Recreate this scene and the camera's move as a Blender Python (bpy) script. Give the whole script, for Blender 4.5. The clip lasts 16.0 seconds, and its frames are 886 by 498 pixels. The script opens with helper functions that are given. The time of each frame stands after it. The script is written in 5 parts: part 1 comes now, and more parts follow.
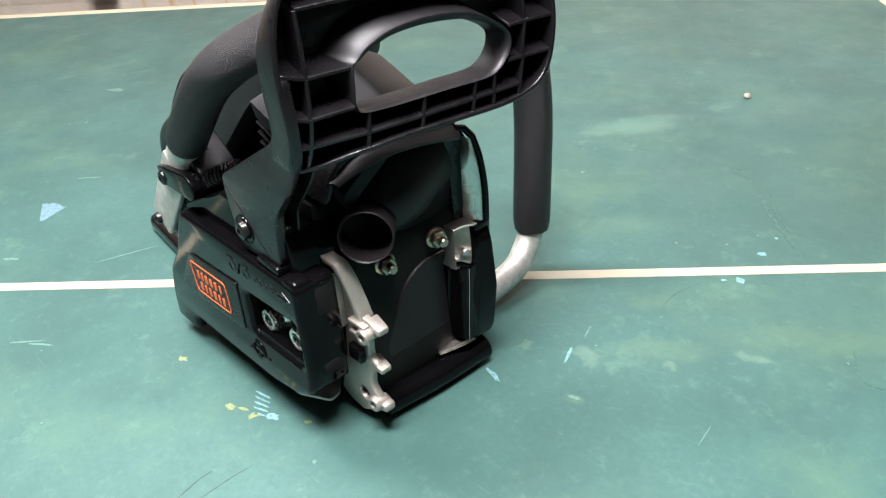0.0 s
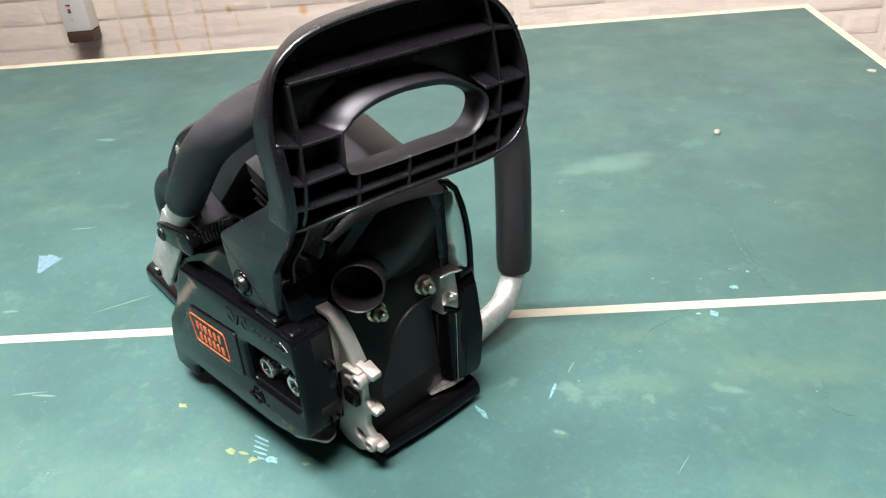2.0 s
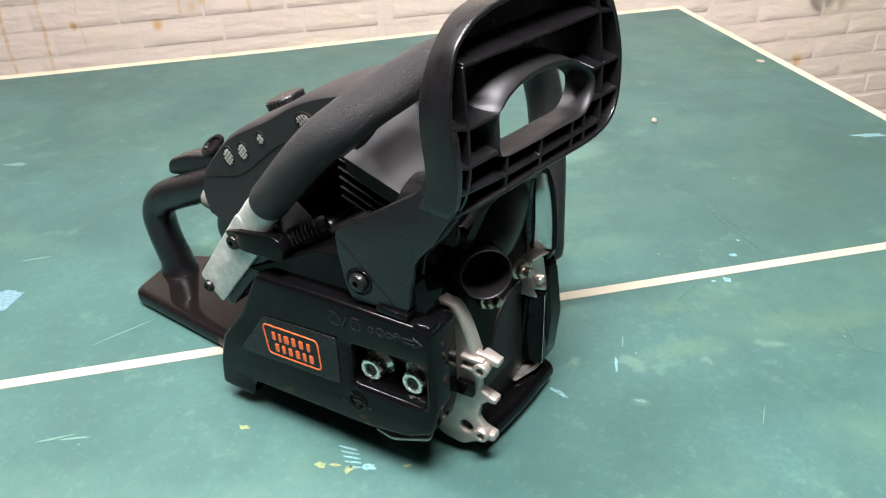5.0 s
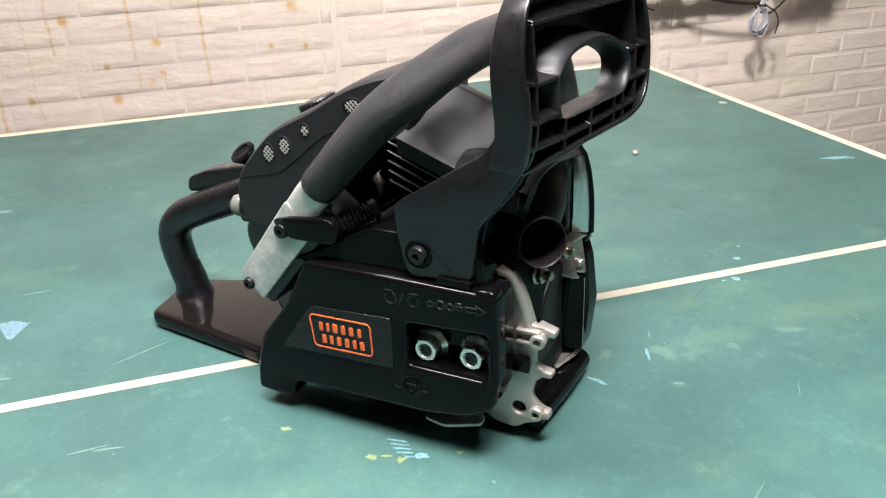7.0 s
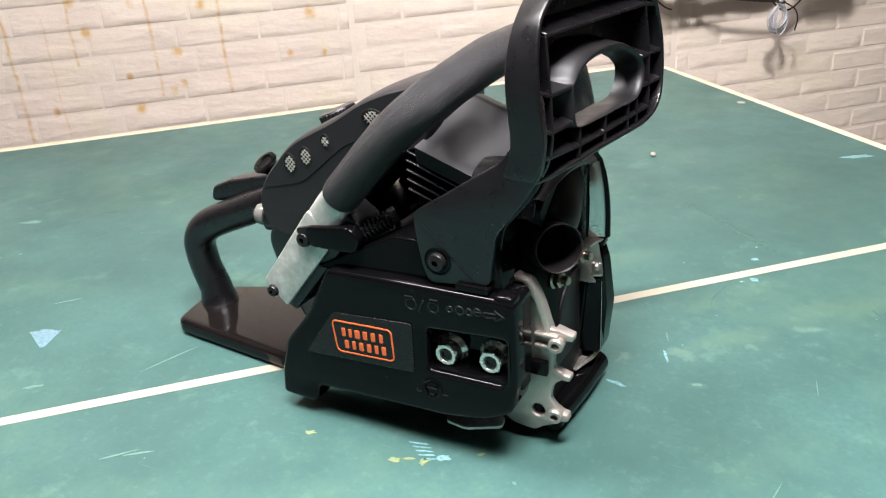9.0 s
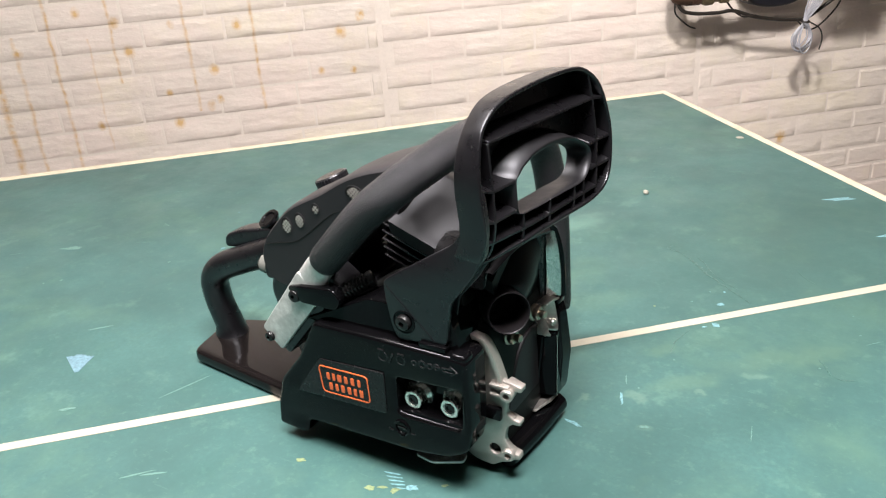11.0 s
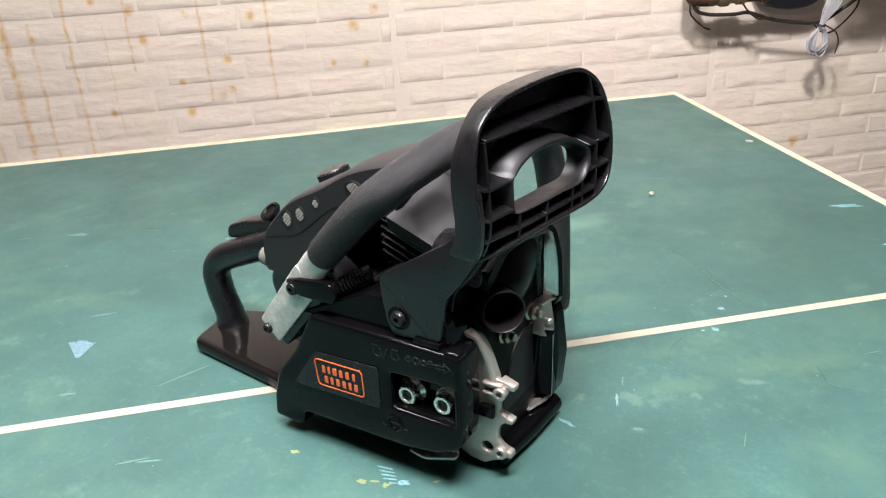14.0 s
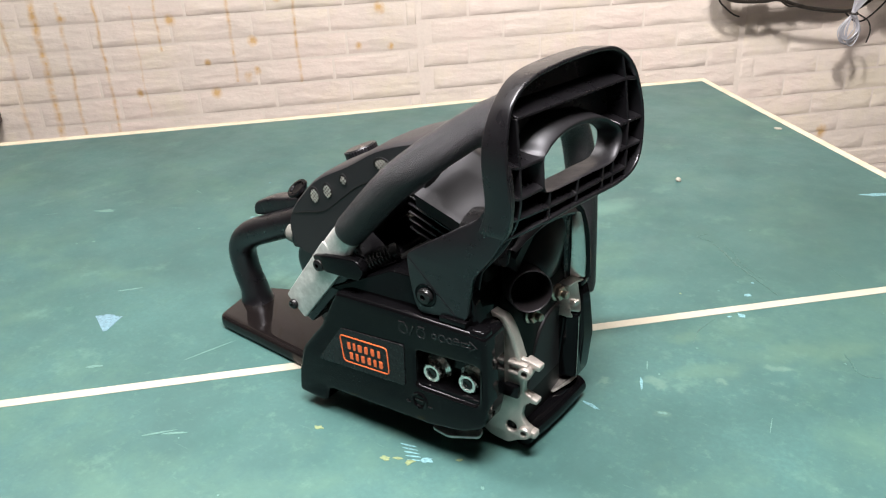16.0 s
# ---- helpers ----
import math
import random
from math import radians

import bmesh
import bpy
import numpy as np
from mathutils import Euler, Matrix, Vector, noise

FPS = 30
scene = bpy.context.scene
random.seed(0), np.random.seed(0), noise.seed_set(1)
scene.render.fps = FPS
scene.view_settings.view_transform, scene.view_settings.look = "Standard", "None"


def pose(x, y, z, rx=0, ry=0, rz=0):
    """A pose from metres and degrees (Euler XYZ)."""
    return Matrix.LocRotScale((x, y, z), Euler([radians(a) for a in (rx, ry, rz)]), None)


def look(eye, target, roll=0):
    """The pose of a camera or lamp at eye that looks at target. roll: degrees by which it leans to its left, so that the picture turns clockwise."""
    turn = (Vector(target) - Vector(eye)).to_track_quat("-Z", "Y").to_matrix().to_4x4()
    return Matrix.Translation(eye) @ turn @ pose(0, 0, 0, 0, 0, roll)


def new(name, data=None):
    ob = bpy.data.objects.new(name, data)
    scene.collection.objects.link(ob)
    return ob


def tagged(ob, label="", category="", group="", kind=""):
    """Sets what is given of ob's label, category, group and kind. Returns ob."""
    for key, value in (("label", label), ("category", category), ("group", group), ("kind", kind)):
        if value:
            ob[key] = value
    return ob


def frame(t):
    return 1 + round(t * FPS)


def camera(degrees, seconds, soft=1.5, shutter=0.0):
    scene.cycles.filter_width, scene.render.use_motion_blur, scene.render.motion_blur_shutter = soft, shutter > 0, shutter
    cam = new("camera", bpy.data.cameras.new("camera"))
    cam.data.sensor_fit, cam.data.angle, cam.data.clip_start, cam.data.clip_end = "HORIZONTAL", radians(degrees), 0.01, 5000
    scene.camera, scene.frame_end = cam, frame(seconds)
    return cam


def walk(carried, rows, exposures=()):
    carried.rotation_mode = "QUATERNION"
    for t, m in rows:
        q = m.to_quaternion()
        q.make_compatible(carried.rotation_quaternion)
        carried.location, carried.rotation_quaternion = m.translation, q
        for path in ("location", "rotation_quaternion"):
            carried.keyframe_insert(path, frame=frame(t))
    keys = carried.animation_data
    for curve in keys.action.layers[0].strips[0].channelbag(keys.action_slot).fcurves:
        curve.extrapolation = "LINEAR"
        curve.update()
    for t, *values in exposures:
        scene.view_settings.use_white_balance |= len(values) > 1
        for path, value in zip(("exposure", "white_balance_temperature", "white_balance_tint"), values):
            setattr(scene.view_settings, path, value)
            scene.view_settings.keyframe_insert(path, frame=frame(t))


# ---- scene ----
cam = camera(57.5, 16.0, soft=1.2)
PATH = [
    (0, (0.3284, -0.1653, 0.3528), (-0.6192, 0.6398, -0.4421), -4.50),
    (0.5, (0.3395, -0.1852, 0.3638), (-0.6074, 0.6325, -0.4199), -4.20),
    (1, (0.3446, -0.1889, 0.3624), (-0.5978, 0.6443, -0.4089), -4.40),
    (1.5, (0.3417, -0.1867, 0.3668), (-0.6022, 0.6539, -0.3963), -5.00),
    (2, (0.3417, -0.1764, 0.3771), (-0.6052, 0.6686, -0.3764), -5.40),
    (2.5, (0.3469, -0.1830, 0.3653), (-0.6000, 0.6620, -0.3882), -5.50),
    (3, (0.3432, -0.1911, 0.3852), (-0.5934, 0.6649, -0.3683), -5.30),
    (3.5, (0.3424, -0.2125, 0.3734), (-0.5705, 0.6583, -0.3926), -5.20),
    (4, (0.3262, -0.2303, 0.3838), (-0.5210, 0.6967, -0.3926), -4.10),
    (4.5, (0.2745, -0.1985, 0.3793), (-0.5328, 0.7631, -0.3970), -4.60),
    (5, (0.2170, -0.2886, 0.3727), (-0.4841, 0.7727, -0.3764), -2.80),
    (5.2, (0.1875, -0.3291, 0.3727), (-0.4952, 0.7483, -0.3697), -2.60),
    (7.5, (0.1756, -0.3550, 0.3151), (-0.4627, 0.8354, -0.2812), -2.70),
    (8, (0.1727, -0.3557, 0.3225), (-0.4753, 0.8273, -0.2767), -3.10),
    (8.5, (0.1779, -0.3572, 0.3255), (-0.4812, 0.8170, -0.2782), -3.60),
    (9, (0.1830, -0.3609, 0.3291), (-0.4908, 0.8037, -0.2775), -4.10),
    (9.5, (0.1889, -0.3668, 0.3542), (-0.5033, 0.7845, -0.2568), -4.60),
    (9.7, (0.1985, -0.3712, 0.3771), (-0.5018, 0.7742, -0.2362), -4.70),
    (12, (0.2672, -0.3793, 0.4000), (-0.4797, 0.7395, -0.2074), -3.90),
    (12.5, (0.2649, -0.3756, 0.4015), (-0.4797, 0.7454, -0.2052), -3.50),
    (13, (0.2627, -0.3727, 0.4037), (-0.4804, 0.7483, -0.2037), -3.20),
    (13.5, (0.2642, -0.3734, 0.4022), (-0.4812, 0.7439, -0.2081), -3.20),
    (14, (0.2613, -0.3742, 0.3993), (-0.4893, 0.7373, -0.2177), -3.20),
    (14.5, (0.2590, -0.3720, 0.4000), (-0.4974, 0.7328, -0.2214), -3.30),
    (15, (0.2568, -0.3742, 0.3963), (-0.5048, 0.7240, -0.2303), -3.30),
    (15.5, (0.2568, -0.3742, 0.3919), (-0.5100, 0.7173, -0.2399), -3.10),
    (16, (0.2568, -0.3786, 0.3934), (-0.5181, 0.7048, -0.2435), -2.80),
]
walk(cam, [(t, look(eye, target, roll)) for t, eye, target, roll in PATH], exposures=[(0.0, 0.05), (5.0, 0.0), (9.5, 0.0), (12.0, -0.10), (16.0, -0.08)])

# ---- light ----
world = bpy.data.worlds.new("world")
world.use_nodes = True
world.node_tree.nodes["Background"].inputs[0].default_value = (0.9, 0.95, 1.0, 1)
world.node_tree.nodes["Background"].inputs[1].default_value = 0.002
scene.world = world

# Table frame: D runs along the table's centre line, N across it towards the brick wall.
D = Vector((0.7197, 0.6943, 0.0))
N = Vector((-0.6943, 0.7197, 0.0))
TURN = math.degrees(math.atan2(D.y, D.x))
FLOOR = -0.76
WALL = 1.77
CEIL = 1.75


def at(d, n, z=0.0):
    return D * d + N * n + Vector((0, 0, z))


def lamp(name, d, n, z, sx, sy, watts, colour, target=None, spread=180):
    data = bpy.data.lights.new(name, "AREA")
    data.shape, data.size, data.size_y, data.energy, data.color = "RECTANGLE", sx, sy, watts, colour
    data.spread = radians(spread)
    ob = new(name, data)
    ob.matrix_world = look(at(d, n, z), Vector(target)) if target else Matrix.Translation(at(d, n, z)) @ pose(0, 0, 0, 0, 0, TURN)
    return ob


lamp("ceiling_tube_light", -0.46, 0.40, CEIL - 0.10, 1.0, 0.16, 56, (1.0, 0.955, 0.915))
# Unseen upward lamp added so the ceiling returns soft fill.
up_fill = lamp("ceiling_bounce_fill", -0.46, 0.40, CEIL - 0.30, 1.0, 0.16, 24, (1.0, 0.955, 0.915))
up_fill.matrix_world = up_fill.matrix_world @ pose(0, 0, 0, 180, 0, 0)
# Unseen lamp added low over the table's near side as fill.
lamp("front_fill_light", 0.02, -0.30, 1.15, 0.60, 0.24, 27, (1.0, 0.955, 0.93), None, 120)
lamp("side_light", 0.52, 0.50, 1.58, 0.16, 0.16, 24, (1.0, 0.945, 0.90), at(1.50, WALL, 0.0), 120)


# ---- materials ----
def material(name, colour, rough=0.5, metal=0.0, grain=0.0, grain_scale=800.0, bump=0.0, spots=0.0, spot_scale=12.0,
             spot_colour=None, rough_var=0.0, coat=0.0, per_object=0.0, spec=0.5):
    """A surface with fine grain and larger patches, in world-size object coordinates."""
    m = bpy.data.materials.new(name)
    m.use_nodes = True
    nt = m.node_tree
    bsdf = nt.nodes["Principled BSDF"]
    bsdf.inputs["Roughness"].default_value = rough
    bsdf.inputs["Metallic"].default_value = metal
    bsdf.inputs["Coat Weight"].default_value = coat
    bsdf.inputs["Specular IOR Level"].default_value = spec
    geo = nt.nodes.new("ShaderNodeNewGeometry")

    def noise_tex(scale, detail=4.0, rough_=0.6):
        n = nt.nodes.new("ShaderNodeTexNoise")
        n.inputs["Scale"].default_value, n.inputs["Detail"].default_value, n.inputs["Roughness"].default_value = scale, detail, rough_
        nt.links.new(geo.outputs["Position"], n.inputs["Vector"])
        return n

    def mix(a, b, fac_socket, low, high):
        ramp = nt.nodes.new("ShaderNodeMapRange")
        ramp.inputs[1].default_value, ramp.inputs[2].default_value = low, high
        nt.links.new(fac_socket, ramp.inputs[0])
        mx = nt.nodes.new("ShaderNodeMix")
        mx.data_type = "RGBA"
        nt.links.new(ramp.outputs[0], mx.inputs["Factor"])
        for sock, v in ((mx.inputs[6], a), (mx.inputs[7], b)):
            if isinstance(v, tuple):
                sock.default_value = (*v, 1)
            else:
                nt.links.new(v, sock)
        return mx.outputs[2]

    fine = noise_tex(grain_scale)
    lo = tuple(c * (1 - grain) for c in colour)
    hi = tuple(min(1.0, c * (1 + grain)) for c in colour)
    col = mix(lo, hi, fine.outputs[0], 0.3, 0.7)
    if spots:
        big = noise_tex(spot_scale, 6.0, 0.65)
        other = spot_colour or tuple(c * (1 - spots) for c in colour)
        col = mix(col, other, big.outputs[0], 0.55, 0.75) if spot_colour else mix(other, col, big.outputs[0], 0.35, 0.65)
    if per_object:
        info = nt.nodes.new("ShaderNodeObjectInfo")
        hsv = nt.nodes.new("ShaderNodeHueSaturation")
        mr = nt.nodes.new("ShaderNodeMapRange")
        mr.inputs[3].default_value, mr.inputs[4].default_value = 1 - per_object, 1 + per_object
        nt.links.new(info.outputs["Random"], mr.inputs[0])
        nt.links.new(mr.outputs[0], hsv.inputs["Value"])
        nt.links.new(col, hsv.inputs["Color"])
        col = hsv.outputs[0]
    nt.links.new(col, bsdf.inputs["Base Color"])
    if rough_var:
        rn = noise_tex(spot_scale * 2.3, 5.0)
        mr = nt.nodes.new("ShaderNodeMapRange")
        mr.inputs[1].default_value, mr.inputs[2].default_value = 0.3, 0.7
        mr.inputs[3].default_value, mr.inputs[4].default_value = max(0.02, rough - rough_var), min(1, rough + rough_var)
        nt.links.new(rn.outputs[0], mr.inputs[0])
        nt.links.new(mr.outputs[0], bsdf.inputs["Roughness"])
    if bump:
        b = nt.nodes.new("ShaderNodeBump")
        b.inputs["Strength"].default_value, b.inputs["Distance"].default_value = 1.0, bump
        nt.links.new(fine.outputs[0], b.inputs["Height"])
        nt.links.new(b.outputs[0], bsdf.inputs["Normal"])
    return m


M_MATTE = material("matte_black_plastic", (0.0046, 0.0042, 0.0051), 0.31, grain=0.15, grain_scale=1800, bump=0.00006, rough_var=0.07, spot_scale=40, spec=0.56)
M_GLOSS = material("gloss_black_plastic", (0.0022, 0.0021, 0.0025), 0.09, grain=0.1, grain_scale=900, bump=0.00001, rough_var=0.04, spot_scale=60, spec=0.15)
M_LIP = material("rubbed_black_plastic", (0.0052, 0.0047, 0.0056), 0.47, grain=0.15, grain_scale=1800, bump=0.00006, rough_var=0.06, spot_scale=60, spec=0.50)
M_GREY = material("charcoal_plastic", (0.0120, 0.0106, 0.0122), 0.46, grain=0.15, grain_scale=2500, bump=0.00006, spec=0.42)
M_FOOT = material("worn_gloss_plastic", (0.0060, 0.0048, 0.0048), 0.055, grain=0.2, grain_scale=900, bump=0.000004, rough_var=0.02, spot_scale=70, spec=0.21)
M_FACET = material("smooth_charcoal_plastic", (0.0095, 0.0090, 0.0100), 0.48, grain=0.1, grain_scale=2500, bump=0.00003, spec=0.24)
M_SATIN = material("satin_black_plastic", (0.006, 0.0056, 0.0061), 0.27, grain=0.1, grain_scale=1500, bump=0.00003, rough_var=0.05, spot_scale=60, spec=0.35)
M_FOAM = material("foam_rubber_grip", (0.0044, 0.0039, 0.0047), 0.37, grain=0.7, grain_scale=1700, bump=0.0010, spec=0.56, rough_var=0.06, spot_scale=90)
M_MUFF = material("heatproof_black_paint", (0.0090, 0.0076, 0.0084), 0.46, grain=0.2, grain_scale=1200, bump=0.00005, spec=0.30)
M_CAST = material("cast_aluminium", (0.47, 0.43, 0.40), 0.42, metal=0.72, grain=0.14, grain_scale=1400, bump=0.00025, spots=0.18, spot_scale=70)
M_ALU = material("brushed_aluminium", (0.62, 0.62, 0.61), 0.40, metal=0.5, grain=0.14, grain_scale=300, bump=0.00005, spots=0.3, spot_scale=110)
M_STEEL = material("zinc_plated_steel", (0.80, 0.775, 0.755), 0.24, metal=0.8, grain=0.05, rough_var=0.06, spot_scale=200)
M_STRIP = material("bright_heat_strip", (0.90, 0.90, 0.89), 0.20, metal=1.0, grain=0.03, grain_scale=420, bump=0.00006, rough_var=0.06, spot_scale=200)
M_BARE = material("bare_machined_metal", (0.62, 0.585, 0.555), 0.36, metal=1.0, grain=0.12, grain_scale=700, bump=0.00002, rough_var=0.10, spot_scale=160)
M_YELLOW_STEEL = material("passivated_steel", (0.40, 0.35, 0.29), 0.30, metal=1.0, grain=0.15)
M_BLACKSTEEL = material("black_oxide_steel", (0.02, 0.02, 0.021), 0.25, metal=0.6, grain=0.1)
M_ORANGE = material("orange_print", (0.70, 0.13, 0.035), 0.35, grain=0.05)
M_MESH = material("bright_wire_mesh", (0.75, 0.74, 0.70), 0.35, metal=0.9, grain=0.2, grain_scale=2000)
M_DARK = material("dark_cavity_plastic", (0.006, 0.006, 0.006), 0.6, grain=0.1, spec=0.15)
M_CLEAR = material("milky_primer_plastic", (0.13, 0.13, 0.12), 0.12, grain=0.05)
M_TABLE = material("green_table_paint", (0.044, 0.104, 0.099), 0.52, grain=0.10, grain_scale=240, bump=0.00002, spots=0.25, spot_scale=6, rough_var=0.08, spec=0.26)
M_LINE = material("white_line_paint", (0.345, 0.318, 0.258), 0.5, grain=0.06, grain_scale=300, spots=0.12, spot_scale=30)
M_EDGE = material("cream_edge_paint", (0.52, 0.45, 0.34), 0.5, grain=0.08, grain_scale=300, spots=0.25, spot_scale=25)
M_BRICK = material("white_foam_brick", (0.83, 0.735, 0.67), 0.6, grain=0.03, grain_scale=120, bump=0.0003, spots=0.07, spot_scale=9, per_object=0.03)


def worn(m, colour, scale, low, high, amount, stretch=(1, 1, 1), turn=0.0):
    """Patches of another tone over a material's colour, wherever a noise runs high."""
    nt = m.node_tree
    bsdf = nt.nodes["Principled BSDF"]
    src = bsdf.inputs["Base Color"].links[0].from_socket
    geo = nt.nodes.new("ShaderNodeNewGeometry")
    mapping = nt.nodes.new("ShaderNodeMapping")
    mapping.inputs["Scale"].default_value = stretch
    mapping.inputs["Rotation"].default_value = (0, 0, radians(turn))
    mapping.inputs["Location"].default_value = (scale * 0.37, scale * 0.11, 0)
    nt.links.new(geo.outputs["Position"], mapping.inputs["Vector"])
    n = nt.nodes.new("ShaderNodeTexNoise")
    n.inputs["Scale"].default_value, n.inputs["Detail"].default_value, n.inputs["Roughness"].default_value = scale, 8.0, 0.68
    nt.links.new(mapping.outputs[0], n.inputs["Vector"])
    mr = nt.nodes.new("ShaderNodeMapRange")
    mr.inputs[1].default_value, mr.inputs[2].default_value, mr.inputs[4].default_value = low, high, amount
    nt.links.new(n.outputs[0], mr.inputs[0])
    mx = nt.nodes.new("ShaderNodeMix")
    mx.data_type = "RGBA"
    nt.links.new(mr.outputs[0], mx.inputs["Factor"])
    nt.links.new(src, mx.inputs[6])
    mx.inputs[7].default_value = (*colour, 1)
    nt.links.new(mx.outputs[2], bsdf.inputs["Base Color"])


def dusty(m, scale=190.0, size=0.05, amount=0.6):
    """Scattered pale specks of dust."""
    nt = m.node_tree
    bsdf = nt.nodes["Principled BSDF"]
    src = bsdf.inputs["Base Color"].links[0].from_socket
    geo = nt.nodes.new("ShaderNodeNewGeometry")
    v = nt.nodes.new("ShaderNodeTexVoronoi")
    v.inputs["Scale"].default_value = scale
    nt.links.new(geo.outputs["Position"], v.inputs["Vector"])
    mr = nt.nodes.new("ShaderNodeMapRange")
    mr.inputs[1].default_value, mr.inputs[2].default_value, mr.inputs[3].default_value, mr.inputs[4].default_value = size * 0.5, size, amount, 0.0
    nt.links.new(v.outputs["Distance"], mr.inputs[0])
    mx = nt.nodes.new("ShaderNodeMix")
    mx.data_type = "RGBA"
    nt.links.new(mr.outputs[0], mx.inputs["Factor"])
    nt.links.new(src, mx.inputs[6])
    mx.inputs[7].default_value = (0.22, 0.22, 0.21, 1)
    nt.links.new(mx.outputs[2], bsdf.inputs["Base Color"])


for m in (M_MATTE, M_LIP, M_GLOSS, M_GREY, M_FOAM, M_MUFF, M_SATIN, M_FACET, M_FOOT):
    m.node_tree.nodes["Principled BSDF"].inputs["Specular Tint"].default_value = (0.92, 0.92, 1.0, 1)
dusty(M_MATTE)
dusty(M_FOAM, 900.0, 0.26, 0.05)
dusty(M_GREY, 150.0, 0.04)
dusty(M_FACET, 150.0, 0.04)
dusty(M_GLOSS, 120.0, 0.03)
worn(M_TABLE, (0.072, 0.138, 0.100), 7.0, 0.50, 0.72, 0.55)
worn(M_TABLE, (0.026, 0.075, 0.066), 11.0, 0.54, 0.74, 0.45)
worn(M_TABLE, (0.105, 0.19, 0.155), 45.0, 0.60, 0.75, 0.45)
worn(M_TABLE, (0.10, 0.185, 0.15), 17.0, 0.58, 0.68, 0.38)
worn(M_TABLE, (0.085, 0.165, 0.13), 110.0, 0.55, 0.75, 0.35)
worn(M_TABLE, (0.10, 0.18, 0.15), 30.0, 0.64, 0.70, 0.35, (1, 14, 1), 25)
worn(M_TABLE, (0.10, 0.18, 0.15), 34.0, 0.66, 0.70, 0.30, (1, 16, 1), -50)


def stain_and_shade(m, blots):
    """Soft patches on the table, for wear, soil and dimmer light: (x, y, along, across, turn, strength) in one tone
    each.
    """
    nt = m.node_tree
    bsdf = nt.nodes["Principled BSDF"]
    geo = nt.nodes.new("ShaderNodeNewGeometry")
    wob = nt.nodes.new("ShaderNodeTexNoise")
    wob.inputs["Scale"].default_value, wob.inputs["Detail"].default_value, wob.inputs["Roughness"].default_value = 26.0, 6.0, 0.65
    nt.links.new(geo.outputs["Position"], wob.inputs["Vector"])
    shift = nt.nodes.new("ShaderNodeVectorMath")
    shift.operation = "MULTIPLY_ADD"
    shift.inputs[1].default_value, shift.inputs[2].default_value = (0.05, 0.05, 0.0), (-0.025, -0.025, 0.0)
    nt.links.new(wob.outputs["Color"], shift.inputs[0])
    moved = nt.nodes.new("ShaderNodeVectorMath")
    nt.links.new(geo.outputs["Position"], moved.inputs[0])
    nt.links.new(shift.outputs[0], moved.inputs[1])
    for colour, spots in blots:
        total = None
        for x, y, along, across, turn, strength in spots:
            mp = nt.nodes.new("ShaderNodeMapping")
            mp.vector_type = "TEXTURE"
            mp.inputs["Location"].default_value = (x, y, 0)
            mp.inputs["Rotation"].default_value = (0, 0, radians(turn))
            mp.inputs["Scale"].default_value = (along, across, 1)
            nt.links.new(moved.outputs[0], mp.inputs["Vector"])
            ln = nt.nodes.new("ShaderNodeVectorMath")
            ln.operation = "LENGTH"
            nt.links.new(mp.outputs[0], ln.inputs[0])
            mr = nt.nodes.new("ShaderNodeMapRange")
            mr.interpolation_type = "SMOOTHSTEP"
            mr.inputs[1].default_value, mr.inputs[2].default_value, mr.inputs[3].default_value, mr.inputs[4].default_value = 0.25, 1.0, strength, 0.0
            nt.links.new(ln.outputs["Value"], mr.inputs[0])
            if total is None:
                total = mr.outputs[0]
            else:
                mx = nt.nodes.new("ShaderNodeMath")
                mx.operation = "MAXIMUM"
                nt.links.new(total, mx.inputs[0])
                nt.links.new(mr.outputs[0], mx.inputs[1])
                total = mx.outputs[0]
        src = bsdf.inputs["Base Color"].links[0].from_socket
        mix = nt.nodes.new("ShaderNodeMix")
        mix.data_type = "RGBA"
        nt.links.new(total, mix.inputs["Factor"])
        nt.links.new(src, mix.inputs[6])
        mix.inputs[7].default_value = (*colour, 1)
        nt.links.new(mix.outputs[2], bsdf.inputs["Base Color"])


stain_and_shade(M_TABLE, [
    # First blot: a dark stain, deepened to paint in the dimmer right side.
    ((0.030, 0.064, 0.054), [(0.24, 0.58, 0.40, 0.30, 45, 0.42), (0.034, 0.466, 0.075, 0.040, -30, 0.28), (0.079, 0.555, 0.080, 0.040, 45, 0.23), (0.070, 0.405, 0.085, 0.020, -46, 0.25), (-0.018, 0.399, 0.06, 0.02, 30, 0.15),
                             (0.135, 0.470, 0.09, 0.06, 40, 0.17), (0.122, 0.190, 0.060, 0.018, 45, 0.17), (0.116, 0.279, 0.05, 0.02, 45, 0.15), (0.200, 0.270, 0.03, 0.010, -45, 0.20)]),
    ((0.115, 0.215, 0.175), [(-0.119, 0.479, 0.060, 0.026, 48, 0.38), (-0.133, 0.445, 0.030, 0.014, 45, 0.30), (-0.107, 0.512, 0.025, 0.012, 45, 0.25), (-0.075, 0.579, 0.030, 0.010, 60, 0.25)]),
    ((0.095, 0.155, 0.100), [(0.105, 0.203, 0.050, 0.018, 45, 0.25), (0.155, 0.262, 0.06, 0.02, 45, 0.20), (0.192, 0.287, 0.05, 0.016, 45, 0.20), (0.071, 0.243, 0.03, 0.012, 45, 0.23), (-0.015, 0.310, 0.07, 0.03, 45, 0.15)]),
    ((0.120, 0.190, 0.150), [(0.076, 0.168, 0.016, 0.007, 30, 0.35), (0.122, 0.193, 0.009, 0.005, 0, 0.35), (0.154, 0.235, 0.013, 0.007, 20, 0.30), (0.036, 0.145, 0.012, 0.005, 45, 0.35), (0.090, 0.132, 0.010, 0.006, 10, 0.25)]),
])


